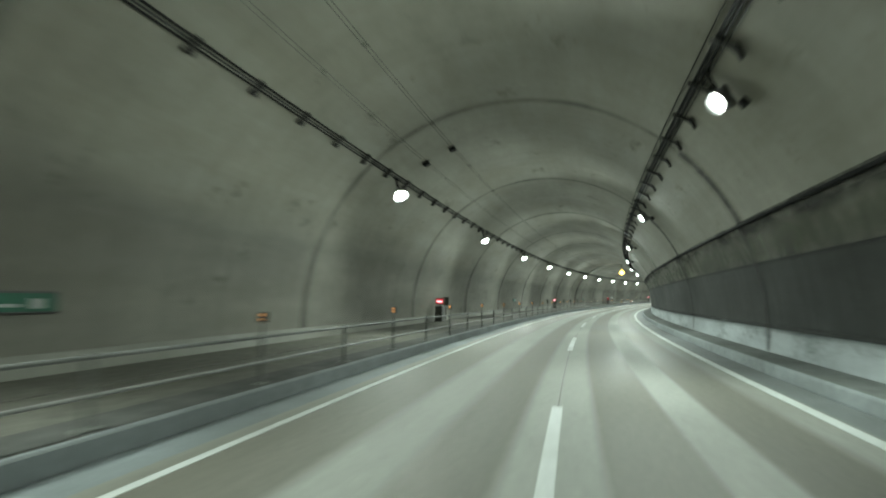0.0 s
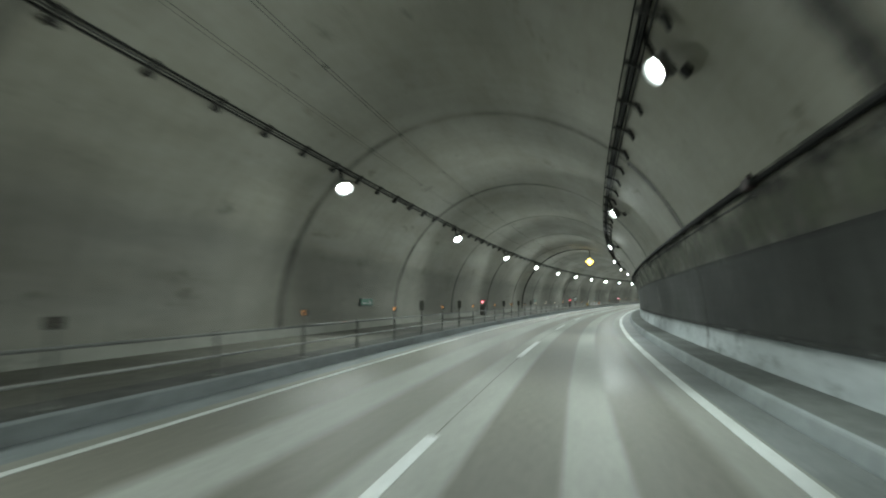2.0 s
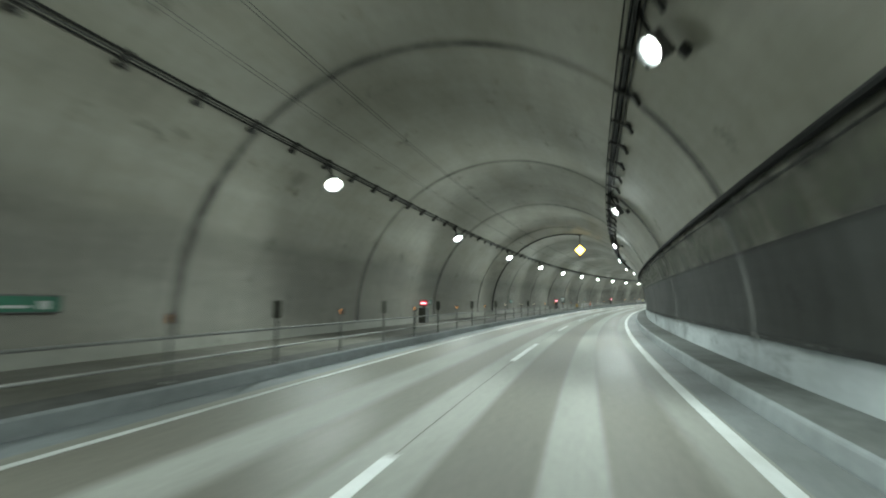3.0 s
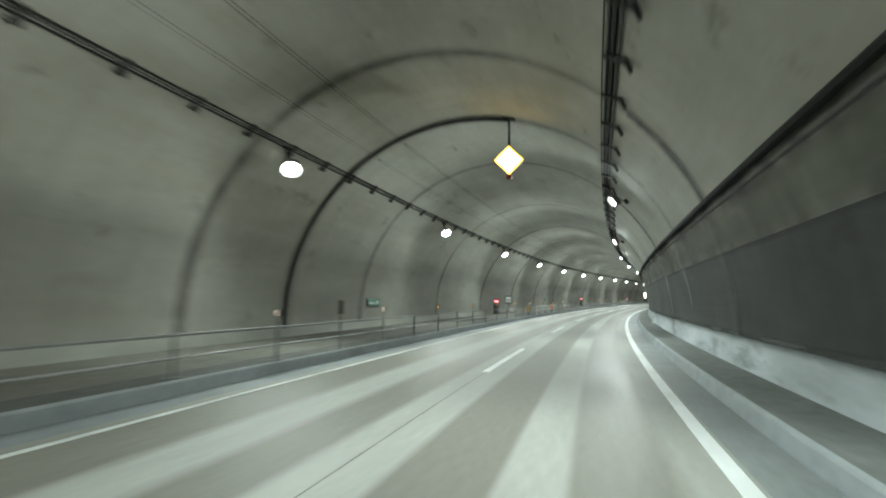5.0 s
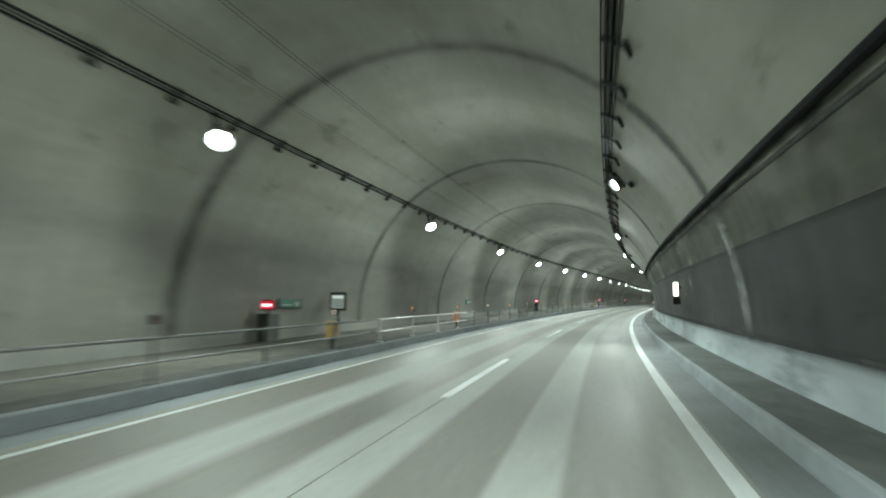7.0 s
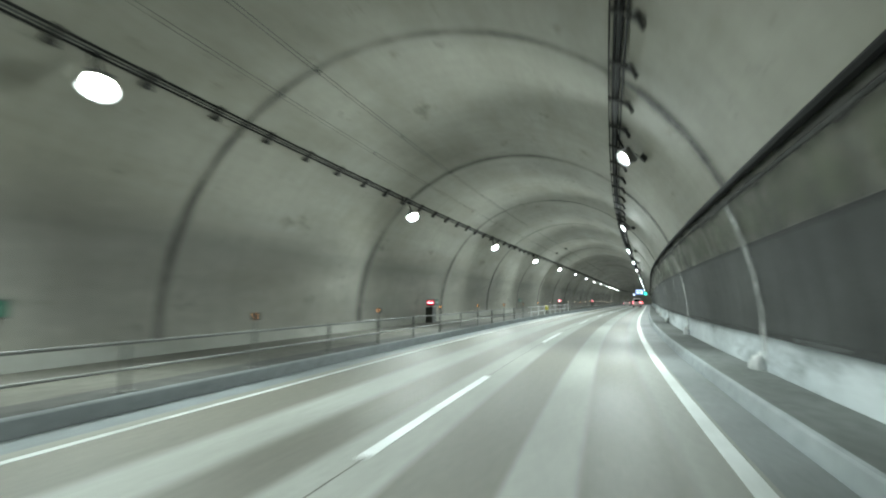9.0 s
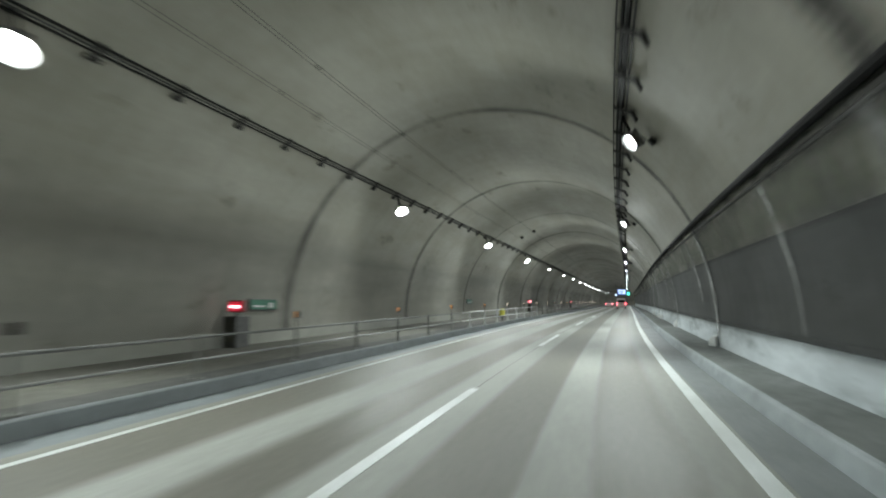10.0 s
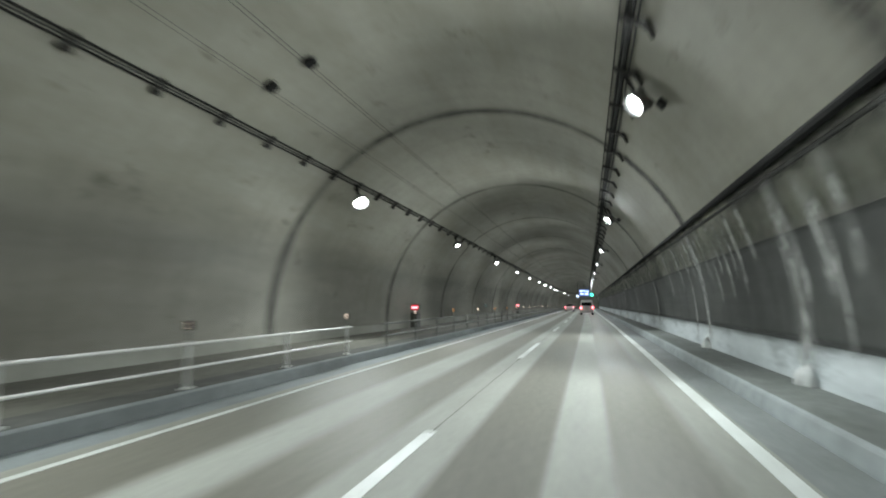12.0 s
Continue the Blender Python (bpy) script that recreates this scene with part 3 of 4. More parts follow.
def shared(name, bm, material):
    me = bpy.data.meshes.new(name)
    bmesh.ops.recalc_face_normals(bm, faces=bm.faces)
    bm.to_mesh(me)
    bm.free()
    me.materials.append(material)
    return me


def put(name, me, parent, m, label=""):
    ob = new(name, me)
    ob.parent = parent
    ob.matrix_parent_inverse = parent.matrix_world.inverted()
    ob.matrix_basis = m
    if label:
        ob["label"] = label
    return ob


def post_mesh(material):
    bm = bmesh.new()
    rod(bm, (0, 0, 0), (0, 0, 0.72), 0.032, 10)
    rod(bm, (0, 0, 0), (0, 0, 0.02), 0.10, 10)
    rod(bm, (0, 0, 0.72), (0, 0, 0.745), 0.034, 10, 0.015)
    return shared("post", bm, material)


POST_CLEAN, POST_SOOTY = post_mesh(M_RAIL), post_mesh(M_POST)


def fence(s0, s1, clean):
    material = M_RAIL if clean else M_RAIL_TOP
    ob = thing("pipe_fence", Matrix(), ("white-painted two-rail steel pipe fence on the kerb" if clean
                                        else "sooty grey two-rail steel pipe fence on the kerb"), "fence", "walkway fences")
    for z, r, rail in ((0.93, 0.024, material), (0.56, 0.022, M_RAIL if clean else M_RAIL_GREY)):
        prof = [(FENCE_X + r * math.cos(a * math.pi / 4), z + r * math.sin(a * math.pi / 4)) for a in range(8)]
        sweep("rail", prof, s0, s1, 2.0, rail, True, ob)
    k = math.ceil((s0 - POST_0) / POST_STEP)
    while POST_0 + k * POST_STEP <= s1:
        put("post", POST_CLEAN if clean else POST_SOOTY, ob, stand(POST_0 + k * POST_STEP, FENCE_X, WALK_Z))
        k += 1


for s0, s1, clean in ((-28, 24.5, False), (25, 76, False), (76.5, 128, False), (128.5, 139, True), (139.5, 186, False),
                      (186.5, 208.7, True), (211, 252, False), (252.5, 330, False)):
    fence(s0, s1, clean)

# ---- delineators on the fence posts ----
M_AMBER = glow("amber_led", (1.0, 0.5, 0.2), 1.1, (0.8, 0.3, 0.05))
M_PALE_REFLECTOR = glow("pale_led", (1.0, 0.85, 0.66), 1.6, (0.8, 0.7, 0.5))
M_BOARD = surface("dark_board", (0.06, 0.062, 0.05), (0.11, 0.112, 0.092), 5.0, 0.6)


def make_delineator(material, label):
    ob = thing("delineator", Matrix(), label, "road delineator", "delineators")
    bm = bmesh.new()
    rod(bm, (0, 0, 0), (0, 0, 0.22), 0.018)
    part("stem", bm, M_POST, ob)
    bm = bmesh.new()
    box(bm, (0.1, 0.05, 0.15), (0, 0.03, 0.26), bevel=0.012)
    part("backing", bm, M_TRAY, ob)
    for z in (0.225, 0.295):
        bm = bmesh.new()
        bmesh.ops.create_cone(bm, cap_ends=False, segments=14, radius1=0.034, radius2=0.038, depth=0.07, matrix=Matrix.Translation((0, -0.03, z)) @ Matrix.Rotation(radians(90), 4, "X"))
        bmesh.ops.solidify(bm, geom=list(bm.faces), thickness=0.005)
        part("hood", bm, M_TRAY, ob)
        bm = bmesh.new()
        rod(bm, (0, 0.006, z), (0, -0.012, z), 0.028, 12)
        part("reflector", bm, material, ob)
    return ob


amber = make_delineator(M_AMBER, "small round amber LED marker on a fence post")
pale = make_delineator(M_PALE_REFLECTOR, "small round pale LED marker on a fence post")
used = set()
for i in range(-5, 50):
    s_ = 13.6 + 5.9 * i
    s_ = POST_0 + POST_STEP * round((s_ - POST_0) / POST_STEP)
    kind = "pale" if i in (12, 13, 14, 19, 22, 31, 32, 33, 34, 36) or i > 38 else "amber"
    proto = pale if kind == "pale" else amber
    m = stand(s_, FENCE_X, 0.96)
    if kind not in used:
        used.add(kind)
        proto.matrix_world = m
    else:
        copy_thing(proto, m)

board0 = thing("marker_board", stand(POST_0 - 50 * POST_STEP, FENCE_X, 0.96), "small dark upright board on a fence post", "marker board", "marker boards")
bm = bmesh.new()
rod(bm, (0, 0, 0), (0, 0, 0.2), 0.02)
part("stem", bm, M_RAIL_DIRTY, board0)
bm = bmesh.new()
box(bm, (0.17, 0.03, 0.36), (0, 0, 0.36), bevel=0.01)
part("panel", bm, M_BOARD, board0)
for k in (-48, -46, -44, -42, -40, -36):
    copy_thing(board0, stand(POST_0 + k * POST_STEP, FENCE_X, 0.96))

# ---- marker drums on the fence ----
def marker_drum(s, x, colour, label):
    m = surface("drum_sheet", tuple(c * 0.85 for c in colour), colour, 12.0, 0.4, relief=0.1)
    ob = thing("marker_drum", stand(s, x, WALK_Z), label, "marker drum", "marker drums")
    bm = bmesh.new()
    rod(bm, (0, 0, 0.28), (0, 0, 0.70), 0.165, 18, 0.15)
    part("sleeve", bm, m, ob)
    bm = bmesh.new()
    rod(bm, (0, 0, 0.0), (0, 0, 0.29), 0.06, 12)
    part("foot", bm, M_BOARD, ob)
    bm = bmesh.new()
    rod(bm, (0, 0, 0.70), (0, 0, 0.74), 0.155, 18, 0.1)
    part("cap", bm, m, ob)


marker_drum(126.1, -6.35, (0.5, 0.33, 0.12), "ochre reflective drum beside the pipe fence")
marker_drum(138.2, -6.35, (0.9, 0.35, 0.2), "orange reflective drum at the end of the white fence")
marker_drum(196.1, -6.32, (0.8, 0.75, 0.12), "yellow reflective drum beside the white fence")

# ---- emergency posts, exit signs and boards on the walkway ----
M_PINK = glow("pink_lamp", (1.0, 0.42, 0.48), 5.0, (0.8, 0.4, 0.4))
M_RED = glow("red_lamp", (1.0, 0.04, 0.09), 0.28, (0.6, 0.05, 0.05))
M_RED_PAINT = surface("red_paint", (0.16, 0.015, 0.015), (0.26, 0.025, 0.025), 8.0, 0.5)
M_GREEN = surface("green_sign_face", (0.01, 0.085, 0.05), (0.016, 0.13, 0.075), 6.0, 0.5, relief=0.0)
M_WHITE_FIGURE = surface("white_sign_film", (0.35, 0.37, 0.36), (0.5, 0.52, 0.5), 9.0, 0.5)
M_DARK_GREEN = surface("dark_green_paint", (0.012, 0.03, 0.02), (0.025, 0.05, 0.035), 6.0, 0.5)
# faint emission on the notice board stands in for headlights falling on it
M_NOTICE = glow("notice_sheet_added_glow", (0.85, 1.0, 0.92), 0.13, (0.4, 0.43, 0.4))
M_NOTICE_BAR = glow("notice_bar_added_glow", (0.85, 1.0, 0.92), 0.4, (0.6, 0.63, 0.6))
M_CABINET = surface("dark_cabinet_paint", (0.05, 0.05, 0.048), (0.1, 0.1, 0.095), 5.0, 0.6)


def make_emergency_post():
    ob = thing("emergency_post", Matrix(), "dark emergency cabinet with a red lit lamp box on the walkway", "emergency post", "emergency posts")
    bm = bmesh.new()
    box(bm, (0.42, 0.6, 0.86), (0, 0, 0.43), bevel=0.02)
    part("cabinet", bm, M_CABINET, ob)
    bm = bmesh.new()
    box(bm, (0.34, 0.02, 0.6), (0, -0.305, 0.45), bevel=0.006)
    door = part("door", bm, M_BOARD, ob)
    bm = bmesh.new()
    box(bm, (0.03, 0.03, 0.12), (0.12, -0.325, 0.45))
    part("handle", bm, M_TRAY, door)
    bm = bmesh.new()
    rod(bm, (0, 0, 0.86), (0, 0, 0.98), 0.05, 12)
    part("neck", bm, M_CABINET, ob)
    bm = bmesh.new()
    box(bm, (0.46, 0.2, 0.34), (0, 0, 1.13), bevel=0.03)
    part("lamp_box", bm, M_RED_PAINT, ob)
    bm = bmesh.new()
    box(bm, (0.4, 0.02, 0.26), (0, -0.106, 1.13), bevel=0.006)
    part("lamp_front", bm, M_RED, ob, "glowing red lamp front")
    for k in range(4):
        bm = bmesh.new()
        box(bm, (0.055, 0.012, 0.07), (-0.12 + 0.08 * k, -0.12, 1.12), bevel=0.004)
        part("bar", bm, M_PINK, ob, "bright pinkish bar")
    return ob


post0 = make_emergency_post()
post0.matrix_world = stand(30.1, -9.55, WALK_Z)
for s_ in (77.8, 127.9, 175.5, 225.2, 273.5):
    copy_thing(post0, stand(s_, -9.55, WALK_Z))


def make_exit_sign():
    ob = thing("exit_sign", Matrix(), "green and white exit sign fixed low on the tunnel wall", "sign", "exit signs")
    bm = bmesh.new()
    box(bm, (0.06, 1.45, 0.36), bevel=0.012)
    part("case", bm, M_CABINET, ob)
    bm = bmesh.new()
    box(bm, (0.012, 1.36, 0.29), (0.036, 0, 0))
    part("face", bm, M_GREEN, ob, "green sign face")
    for y, z, w, h in ((-0.25, -0.05, 0.6, 0.05), (0.35, -0.02, 0.22, 0.16)):
        bm = bmesh.new()
        box(bm, (0.006, w, h), (0.045, y, z))
        part("bar", bm, M_WHITE_FIGURE, ob, "white bar")
    return ob


exit0 = make_exit_sign()
exit0.matrix_world = stand(6.9, arch(1.4, False) + 0.04, 1.4)
for s_ in (55.6, 79.7, 104.1, 129.8, 152.7, 177.3, 201.6, 226.9, 250.2):
    copy_thing(exit0, stand(s_, arch(1.4, False) + 0.04, 1.4))

info = thing("notice_board", stand(132.45, -9.55, WALK_Z), "pale grey notice board with an added faint glow, in a dark green frame", "sign")
bm = bmesh.new()
rod(bm, (0, 0.03, 0), (0, 0.03, 0.95), 0.04, 10)
part("post", bm, M_CABINET, info)
for size, at in (((0.7, 0.06, 0.09), (0, 0, 1.545)), ((0.7, 0.06, 0.09), (0, 0, 0.915)), ((0.06, 0.06, 0.54), (-0.32, 0, 1.23)), ((0.1, 0.06, 0.54), (0.3, 0, 1.23))):
    bm = bmesh.new()
    box(bm, size, at, bevel=0.012)
    part("frame", bm, M_DARK_GREEN, info)
bm = bmesh.new()
box(bm, (0.6, 0.03, 0.56), (-0.02, 0.01, 1.23))
face = part("face", bm, M_NOTICE, info, "pale grey face")
bm = bmesh.new()
box(bm, (0.5, 0.006, 0.1), (-0.03, -0.009, 1.41))
part("bar", bm, M_NOTICE_BAR, face, "white bar")
for k in range(3):
    bm = bmesh.new()
    box(bm, (0.3, 0.006, 0.02), (-0.02, -0.009, 1.27 - 0.1 * k))
    part("bar", bm, M_CABINET, face)

tall = thing("marker_board", stand(32.0, -9.75, WALK_Z), "tall dark board on a stem beside the emergency post", "marker board", "marker boards")
bm = bmesh.new()
rod(bm, (0, 0, 0), (0, 0, 0.9), 0.025)
part("stem", bm, M_CABINET, tall)
bm = bmesh.new()
box(bm, (0.34, 0.04, 0.5), (0, 0, 1.12), bevel=0.012)
part("panel", bm, M_BOARD, tall)

# lit box on the right wall
M_LIT = glow("lit_box_face", (1.0, 0.95, 0.75), 4.5)
call = thing("lit_wall_box", stand(133.2, 2.93, 1.4), "white lit box over a dark cabinet on the tunnel wall", "sign")
bm = bmesh.new()
box(bm, (0.17, 0.14, 0.5), (0, 0, 0.53), bevel=0.02)
part("case", bm, M_CABINET, call)
bm = bmesh.new()
box(bm, (0.135, 0.012, 0.45), (0, -0.075, 0.53))
part("lit_face", bm, M_LIT, call, "glowing white face")
bm = bmesh.new()
box(bm, (0.24, 0.2, 0.26), (0.02, 0, 0.13), bevel=0.02)
part("cabinet", bm, M_CABINET, call)
bm = bmesh.new()
box(bm, (0.2, 0.06, 0.06), (0.12, 0, 0.6))
part("wall_arm", bm, M_CABINET, call)

# ---- hanging yellow diamond sign with its conduit round the vault ----
SIGN_S, SIGN_X = 96.75, -2.15
M_YELLOW = glow("yellow_lit_sign", (1.0, 0.66, 0.11), 9.0, (0.9, 0.7, 0.1))
M_YELLOW_RIM = glow("yellow_sign_rim", (1.0, 0.58, 0.03), 1.1, (0.9, 0.6, 0.05))
sign = thing("diamond_sign", stand(SIGN_S, SIGN_X, 5.95), "glowing yellow diamond warning sign hung from the vault", "road sign")
bm = bmesh.new()
box(bm, (0.68, 0.12, 0.68), turn=(0, 45, 0), bevel=0.02)
part("case", bm, M_CABINET, sign)
bm = bmesh.new()
box(bm, (0.6, 0.02, 0.6), (0, -0.068, 0), turn=(0, 45, 0))
part("face", bm, M_YELLOW, sign, "glowing yellow face")
bm = bmesh.new()
box(bm, (0.66, 0.02, 0.66), (0, -0.062, 0), turn=(0, 45, 0))
part("rim", bm, M_YELLOW_RIM, sign, "yellow rim round the face")
bm = bmesh.new()
rod(bm, (0, 0, 0.44), (0, 0, 1.36), 0.035, 10)
part("hanger", bm, M_TRAY, sign)
bm = bmesh.new()
box(bm, (0.4, 0.25, 0.05), (0, 0, 1.36), turn=(0, 10, 0))
part("ceiling_plate", bm, M_TRAY, sign)
bm = bmesh.new()
box(bm, (0.18, 0.1, 0.16), (0, 0, -0.52), bevel=0.02)
part("junction_box", bm, M_RED_PAINT, sign)
a_left, a_sign = angle_at(0.5, False), math.degrees(math.acos((SIGN_X - ARCH_X) / ARCH_R))
conduit = thing("vault_conduit", Matrix(), "dark conduit run up the lining to the hanging sign", "conduit")
sweep("pipe", arch_points(a_sign, a_left, 48, ARCH_R - 0.1) + arch_points(a_left, a_sign, 48, ARCH_R - 0.03),
      SIGN_S - 0.05, SIGN_S + 0.05, 0.1, M_BRACKET, True, conduit)
ring_joint(SIGN_S + 0.1, 0.9)
for k in range(12):
    a_ = a_sign + (a_left - a_sign) * (k + 0.5) / 12
    bm = bmesh.new()
    box(bm, (0.06, 0.16, 0.04))
    clip = part("clip", bm, M_TRAY, conduit)
    clip.matrix_world = stand(SIGN_S, ARCH_X + (ARCH_R - 0.06) * math.cos(radians(a_)), ARCH_Z + (ARCH_R - 0.06) * math.sin(radians(a_))) @ Matrix.Rotation(radians(90 - a_), 4, "Y")

# junction boxes on the vault wires
for s_, x_ in ((18.85, -6.9), (18.85, -5.94), (205.7, -6.76), (205.7, -5.8)):
    z_ = ARCH_Z + math.sqrt(ARCH_R ** 2 - (x_ - ARCH_X) ** 2)
    tilt = math.degrees(math.atan2(x_ - ARCH_X, z_ - ARCH_Z))
    jb = thing("junction_box", stand(s_, x_, z_ - 0.06) @ Matrix.Rotation(radians(tilt), 4, "Y"), "small black junction box on the vault", "junction box", "vault boxes")
    bm = bmesh.new()
    box(bm, (0.22, 0.3, 0.14), bevel=0.02)
    part("case", bm, M_CABLE, jb)
    bm = bmesh.new()
    box(bm, (0.34, 0.06, 0.03), (0, 0, 0.06))
    part("strap", bm, M_TRAY, jb)

# ---- lane signs far ahead ----
M_BLUE = glow("blue_sign_face", (0.1, 0.22, 0.7), 0.4, (0.05, 0.12, 0.4))
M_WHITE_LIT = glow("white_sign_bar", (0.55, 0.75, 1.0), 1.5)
M_GREEN_LAMP = glow("green_lamp_face", (0.05, 1.0, 0.66), 2.2, (0.05, 0.5, 0.3))
gantry = thing("lane_sign", stand(350, 0, 0), "blue lit sign with a green lamp hung across the tunnel", "road sign")
for nm, x_, z_, w, h, mat, lab in (("sign_panel", -0.75, 4.6, 2.6, 1.7, M_BLUE, "dark blue lit panel"),
                                   ("lamp_panel", 1.25, 4.0, 0.75, 0.75, M_GREEN_LAMP, "glowing green panel"),
                                   ("lamp_panel", -2.5, 3.7, 0.55, 0.55, M_WHITE_LIT, "glowing white lamp")):
    bm = bmesh.new()
    box(bm, (w + 0.14, 0.25, h + 0.14), (x_, 0.15, z_), bevel=0.03)
    part("case", bm, M_CABINET, gantry)
    bm = bmesh.new()
    box(bm, (w, 0.02, h), (x_, 0.01, z_))
    part(nm, bm, mat, gantry, lab)
    bm = bmesh.new()
    rod(bm, (x_, 0.15, z_ + h / 2), (x_, 0.15, ARCH_Z + math.sqrt(ARCH_R ** 2 - (x_ - ARCH_X) ** 2)), 0.05)
    part("hanger", bm, M_TRAY, gantry)
for x_, z_, w, h in ((-1.5, 5.05, 0.7, 0.4), (-0.6, 5.1, 0.6, 0.32), (0.15, 4.95, 0.5, 0.45), (-1.3, 4.3, 0.9, 0.35), (-0.1, 4.25, 0.9, 0.42)):
    bm = bmesh.new()
    box(bm, (w, 0.012, h), (x_, -0.008, z_), bevel=0.004)
    part("bar", bm, M_WHITE_LIT, gantry, "bluish white bar")

# ---- vehicles ahead ----
M_WHITE_CAR = surface("white_car_paint", (0.8, 0.8, 0.81), (0.87, 0.87, 0.88), 3.0, 0.25, relief=0.0)
M_DARK_GLASS, _t, _b = blank("tinted_glass", 0.08)
_b.inputs["Base Color"].default_value = (0.012, 0.012, 0.014, 1)
M_TYRE = surface("tyre_rubber", (0.012, 0.012, 0.012), (0.03, 0.03, 0.03), 20.0, 0.8)
M_RIM = surface("wheel_rim", (0.3, 0.3, 0.3), (0.45, 0.45, 0.45), 10.0, 0.4, 0.8)
M_BUMPER = surface("white_bumper", (0.55, 0.56, 0.57), (0.68, 0.69, 0.7), 6.0, 0.5)
M_TAIL = glow("lit_tail_lamp", (1.0, 0.1, 0.12), 12.0, (0.5, 0.02, 0.02))
M_PLATE = surface("plate_white", (0.6, 0.6, 0.56), (0.75, 0.75, 0.7), 12.0, 0.5)


def loft(bm, rows):
    """A body from cross rings of equal length, capped."""
    rings = [[bm.verts.new(v) for v in r] for r in rows]
    for a, b in zip(rings, rings[1:]):
        for i in range(len(a)):
            k = (i + 1) % len(a)
            bm.faces.new((a[i], a[k], b[k], b[i]))
    bm.faces.new(rings[0])
    bm.faces.new(list(reversed(rings[-1])))


def ring_of(y, w, z0, z1, waist, top, r=0.1):
    """Rounded cross-section of a body at y: half width w, narrowing to top above the waist."""
    side = [(w - 0.06, z0), (w, z0 + 0.12), (w, waist), (top, z1 - r), (top - r, z1)]
    return [(x, y, z) for x, z in side] + [(-x, y, z) for x, z in reversed(side)]


def wheel(parent, x, y, r):
    bm = bmesh.new()
    rod(bm, (x - 0.1, y, r), (x + 0.1, y, r), r, 22)
    w = part("wheel", bm, M_TYRE, parent)
    bm = bmesh.new()
    rod(bm, (x - 0.105, y, r), (x + 0.105, y, r), r * 0.62, 16)
    part("rim", bm, M_RIM, w)


def make_vehicle(m, w, h, length, van, label, brake):
    ob = thing("van" if van else "car", m, label, "van" if van else "car", "vehicles ahead")
    hw, waist = w / 2, (1.12 if van else 0.85)
    bm = bmesh.new()
    if van:
        rows = [ring_of(0.0, hw - 0.05, 0.42, h - 0.06, waist, hw - 0.17), ring_of(0.08, hw, 0.32, h, waist, hw - 0.12),
                ring_of(length - 1.2, hw, 0.3, h, waist, hw - 0.12), ring_of(length - 0.45, hw, 0.3, waist + 0.25, waist, hw - 0.14),
                ring_of(length, hw - 0.12, 0.4, waist - 0.05, waist - 0.3, hw - 0.2)]
    else:
        rows = [ring_of(0.0, hw - 0.06, 0.4, waist + 0.12, waist - 0.05, hw - 0.12), ring_of(0.12, hw, 0.3, waist + 0.22, waist, hw - 0.12),
                ring_of(0.5, hw, 0.26, h - 0.05, waist, hw - 0.24), ring_of(2.4, hw, 0.26, h, waist, hw - 0.24),
                ring_of(3.2, hw, 0.26, waist + 0.12, waist, hw - 0.14), ring_of(length, hw - 0.12, 0.4, waist - 0.12, waist - 0.3, hw - 0.2)]
    loft(bm, rows)
    body = part("body", bm, M_WHITE_CAR, ob)
    mod = body.modifiers.new("soft", "BEVEL")
    mod.width, mod.segments = 0.03, 2
    bm = bmesh.new()
    if van:
        box(bm, (w - 0.42, 0.03, 0.56), (0, 0.0, 1.5), turn=(-5, 0, 0), bevel=0.02)
    else:
        box(bm, (w - 0.5, 0.03, 0.5), (0, 0.3, (h + waist) / 2 + 0.06), turn=(-44, 0, 0), bevel=0.02)
    part("rear_window", bm, M_DARK_GLASS, ob)
    for sx in (-1, 1):
        bm = bmesh.new()
        box(bm, (0.02, length * 0.55, 0.4), (sx * (hw - 0.09), length * 0.42, (h + waist) / 2), turn=(0, sx * (-8 if van else -20), 0), bevel=0.008)
        part("side_window", bm, M_DARK_GLASS, ob)
        bm = bmesh.new()
        box(bm, (0.13, 0.06, 0.3 if van else 0.16), (sx * (hw - 0.1), 0.0, 0.98 if van else 0.82), bevel=0.02)
        part("tail_lamp", bm, M_TAIL, ob, "lit red tail lamp")
        bm = bmesh.new()
        box(bm, (0.14, 0.1, 0.2), (sx * (hw + 0.1), length - 1.1, waist + 0.15), bevel=0.03)
        part("mirror", bm, M_CABINET, ob)
        for y in (0.75, length - 0.9):
            wheel(ob, sx * (hw - 0.12), y, 0.32)
    bm = bmesh.new()
    box(bm, (w - 0.04, 0.16, 0.2), (0, -0.02, 0.46), bevel=0.04)
    part("bumper", bm, M_BUMPER, ob)
    bm = bmesh.new()
    box(bm, (0.34, 0.02, 0.17), (0, -0.03, 0.82 if van else 0.7))
    plate = part("number_plate", bm, M_PLATE, ob)
    bm = bmesh.new()
    box(bm, (0.24, 0.008, 0.05), (0, -0.042, 0.8 if van else 0.68))
    part("bar", bm, M_CABINET, plate)
    if van:
        bm = bmesh.new()
        box(bm, (0.7, 0.04, 0.05), (0, -0.02, 1.06), bevel=0.01)
        part("door_handle", bm, M_CABINET, ob)
        for y in (0.5, 1.5, 2.5):
            bm = bmesh.new()
            rod(bm, (-hw + 0.12, y, h + 0.11), (hw - 0.12, y, h + 0.11), 0.022)
            part("rack_bar", bm, M_HOUSING, ob)
        for sx in (-1, 1):
            bm = bmesh.new()
            rod(bm, (sx * (hw - 0.14), 0.4, h + 0.13), (sx * (hw - 0.14), 2.7, h + 0.13), 0.022)
            part("rack_rail", bm, M_HOUSING, ob)
            for y in (0.5, 2.5):
                bm = bmesh.new()
                rod(bm, (sx * (hw - 0.14), y, h - 0.04), (sx * (hw - 0.14), y, h + 0.12), 0.02)
                part("rack_foot", bm, M_HOUSING, ob)
    return ob


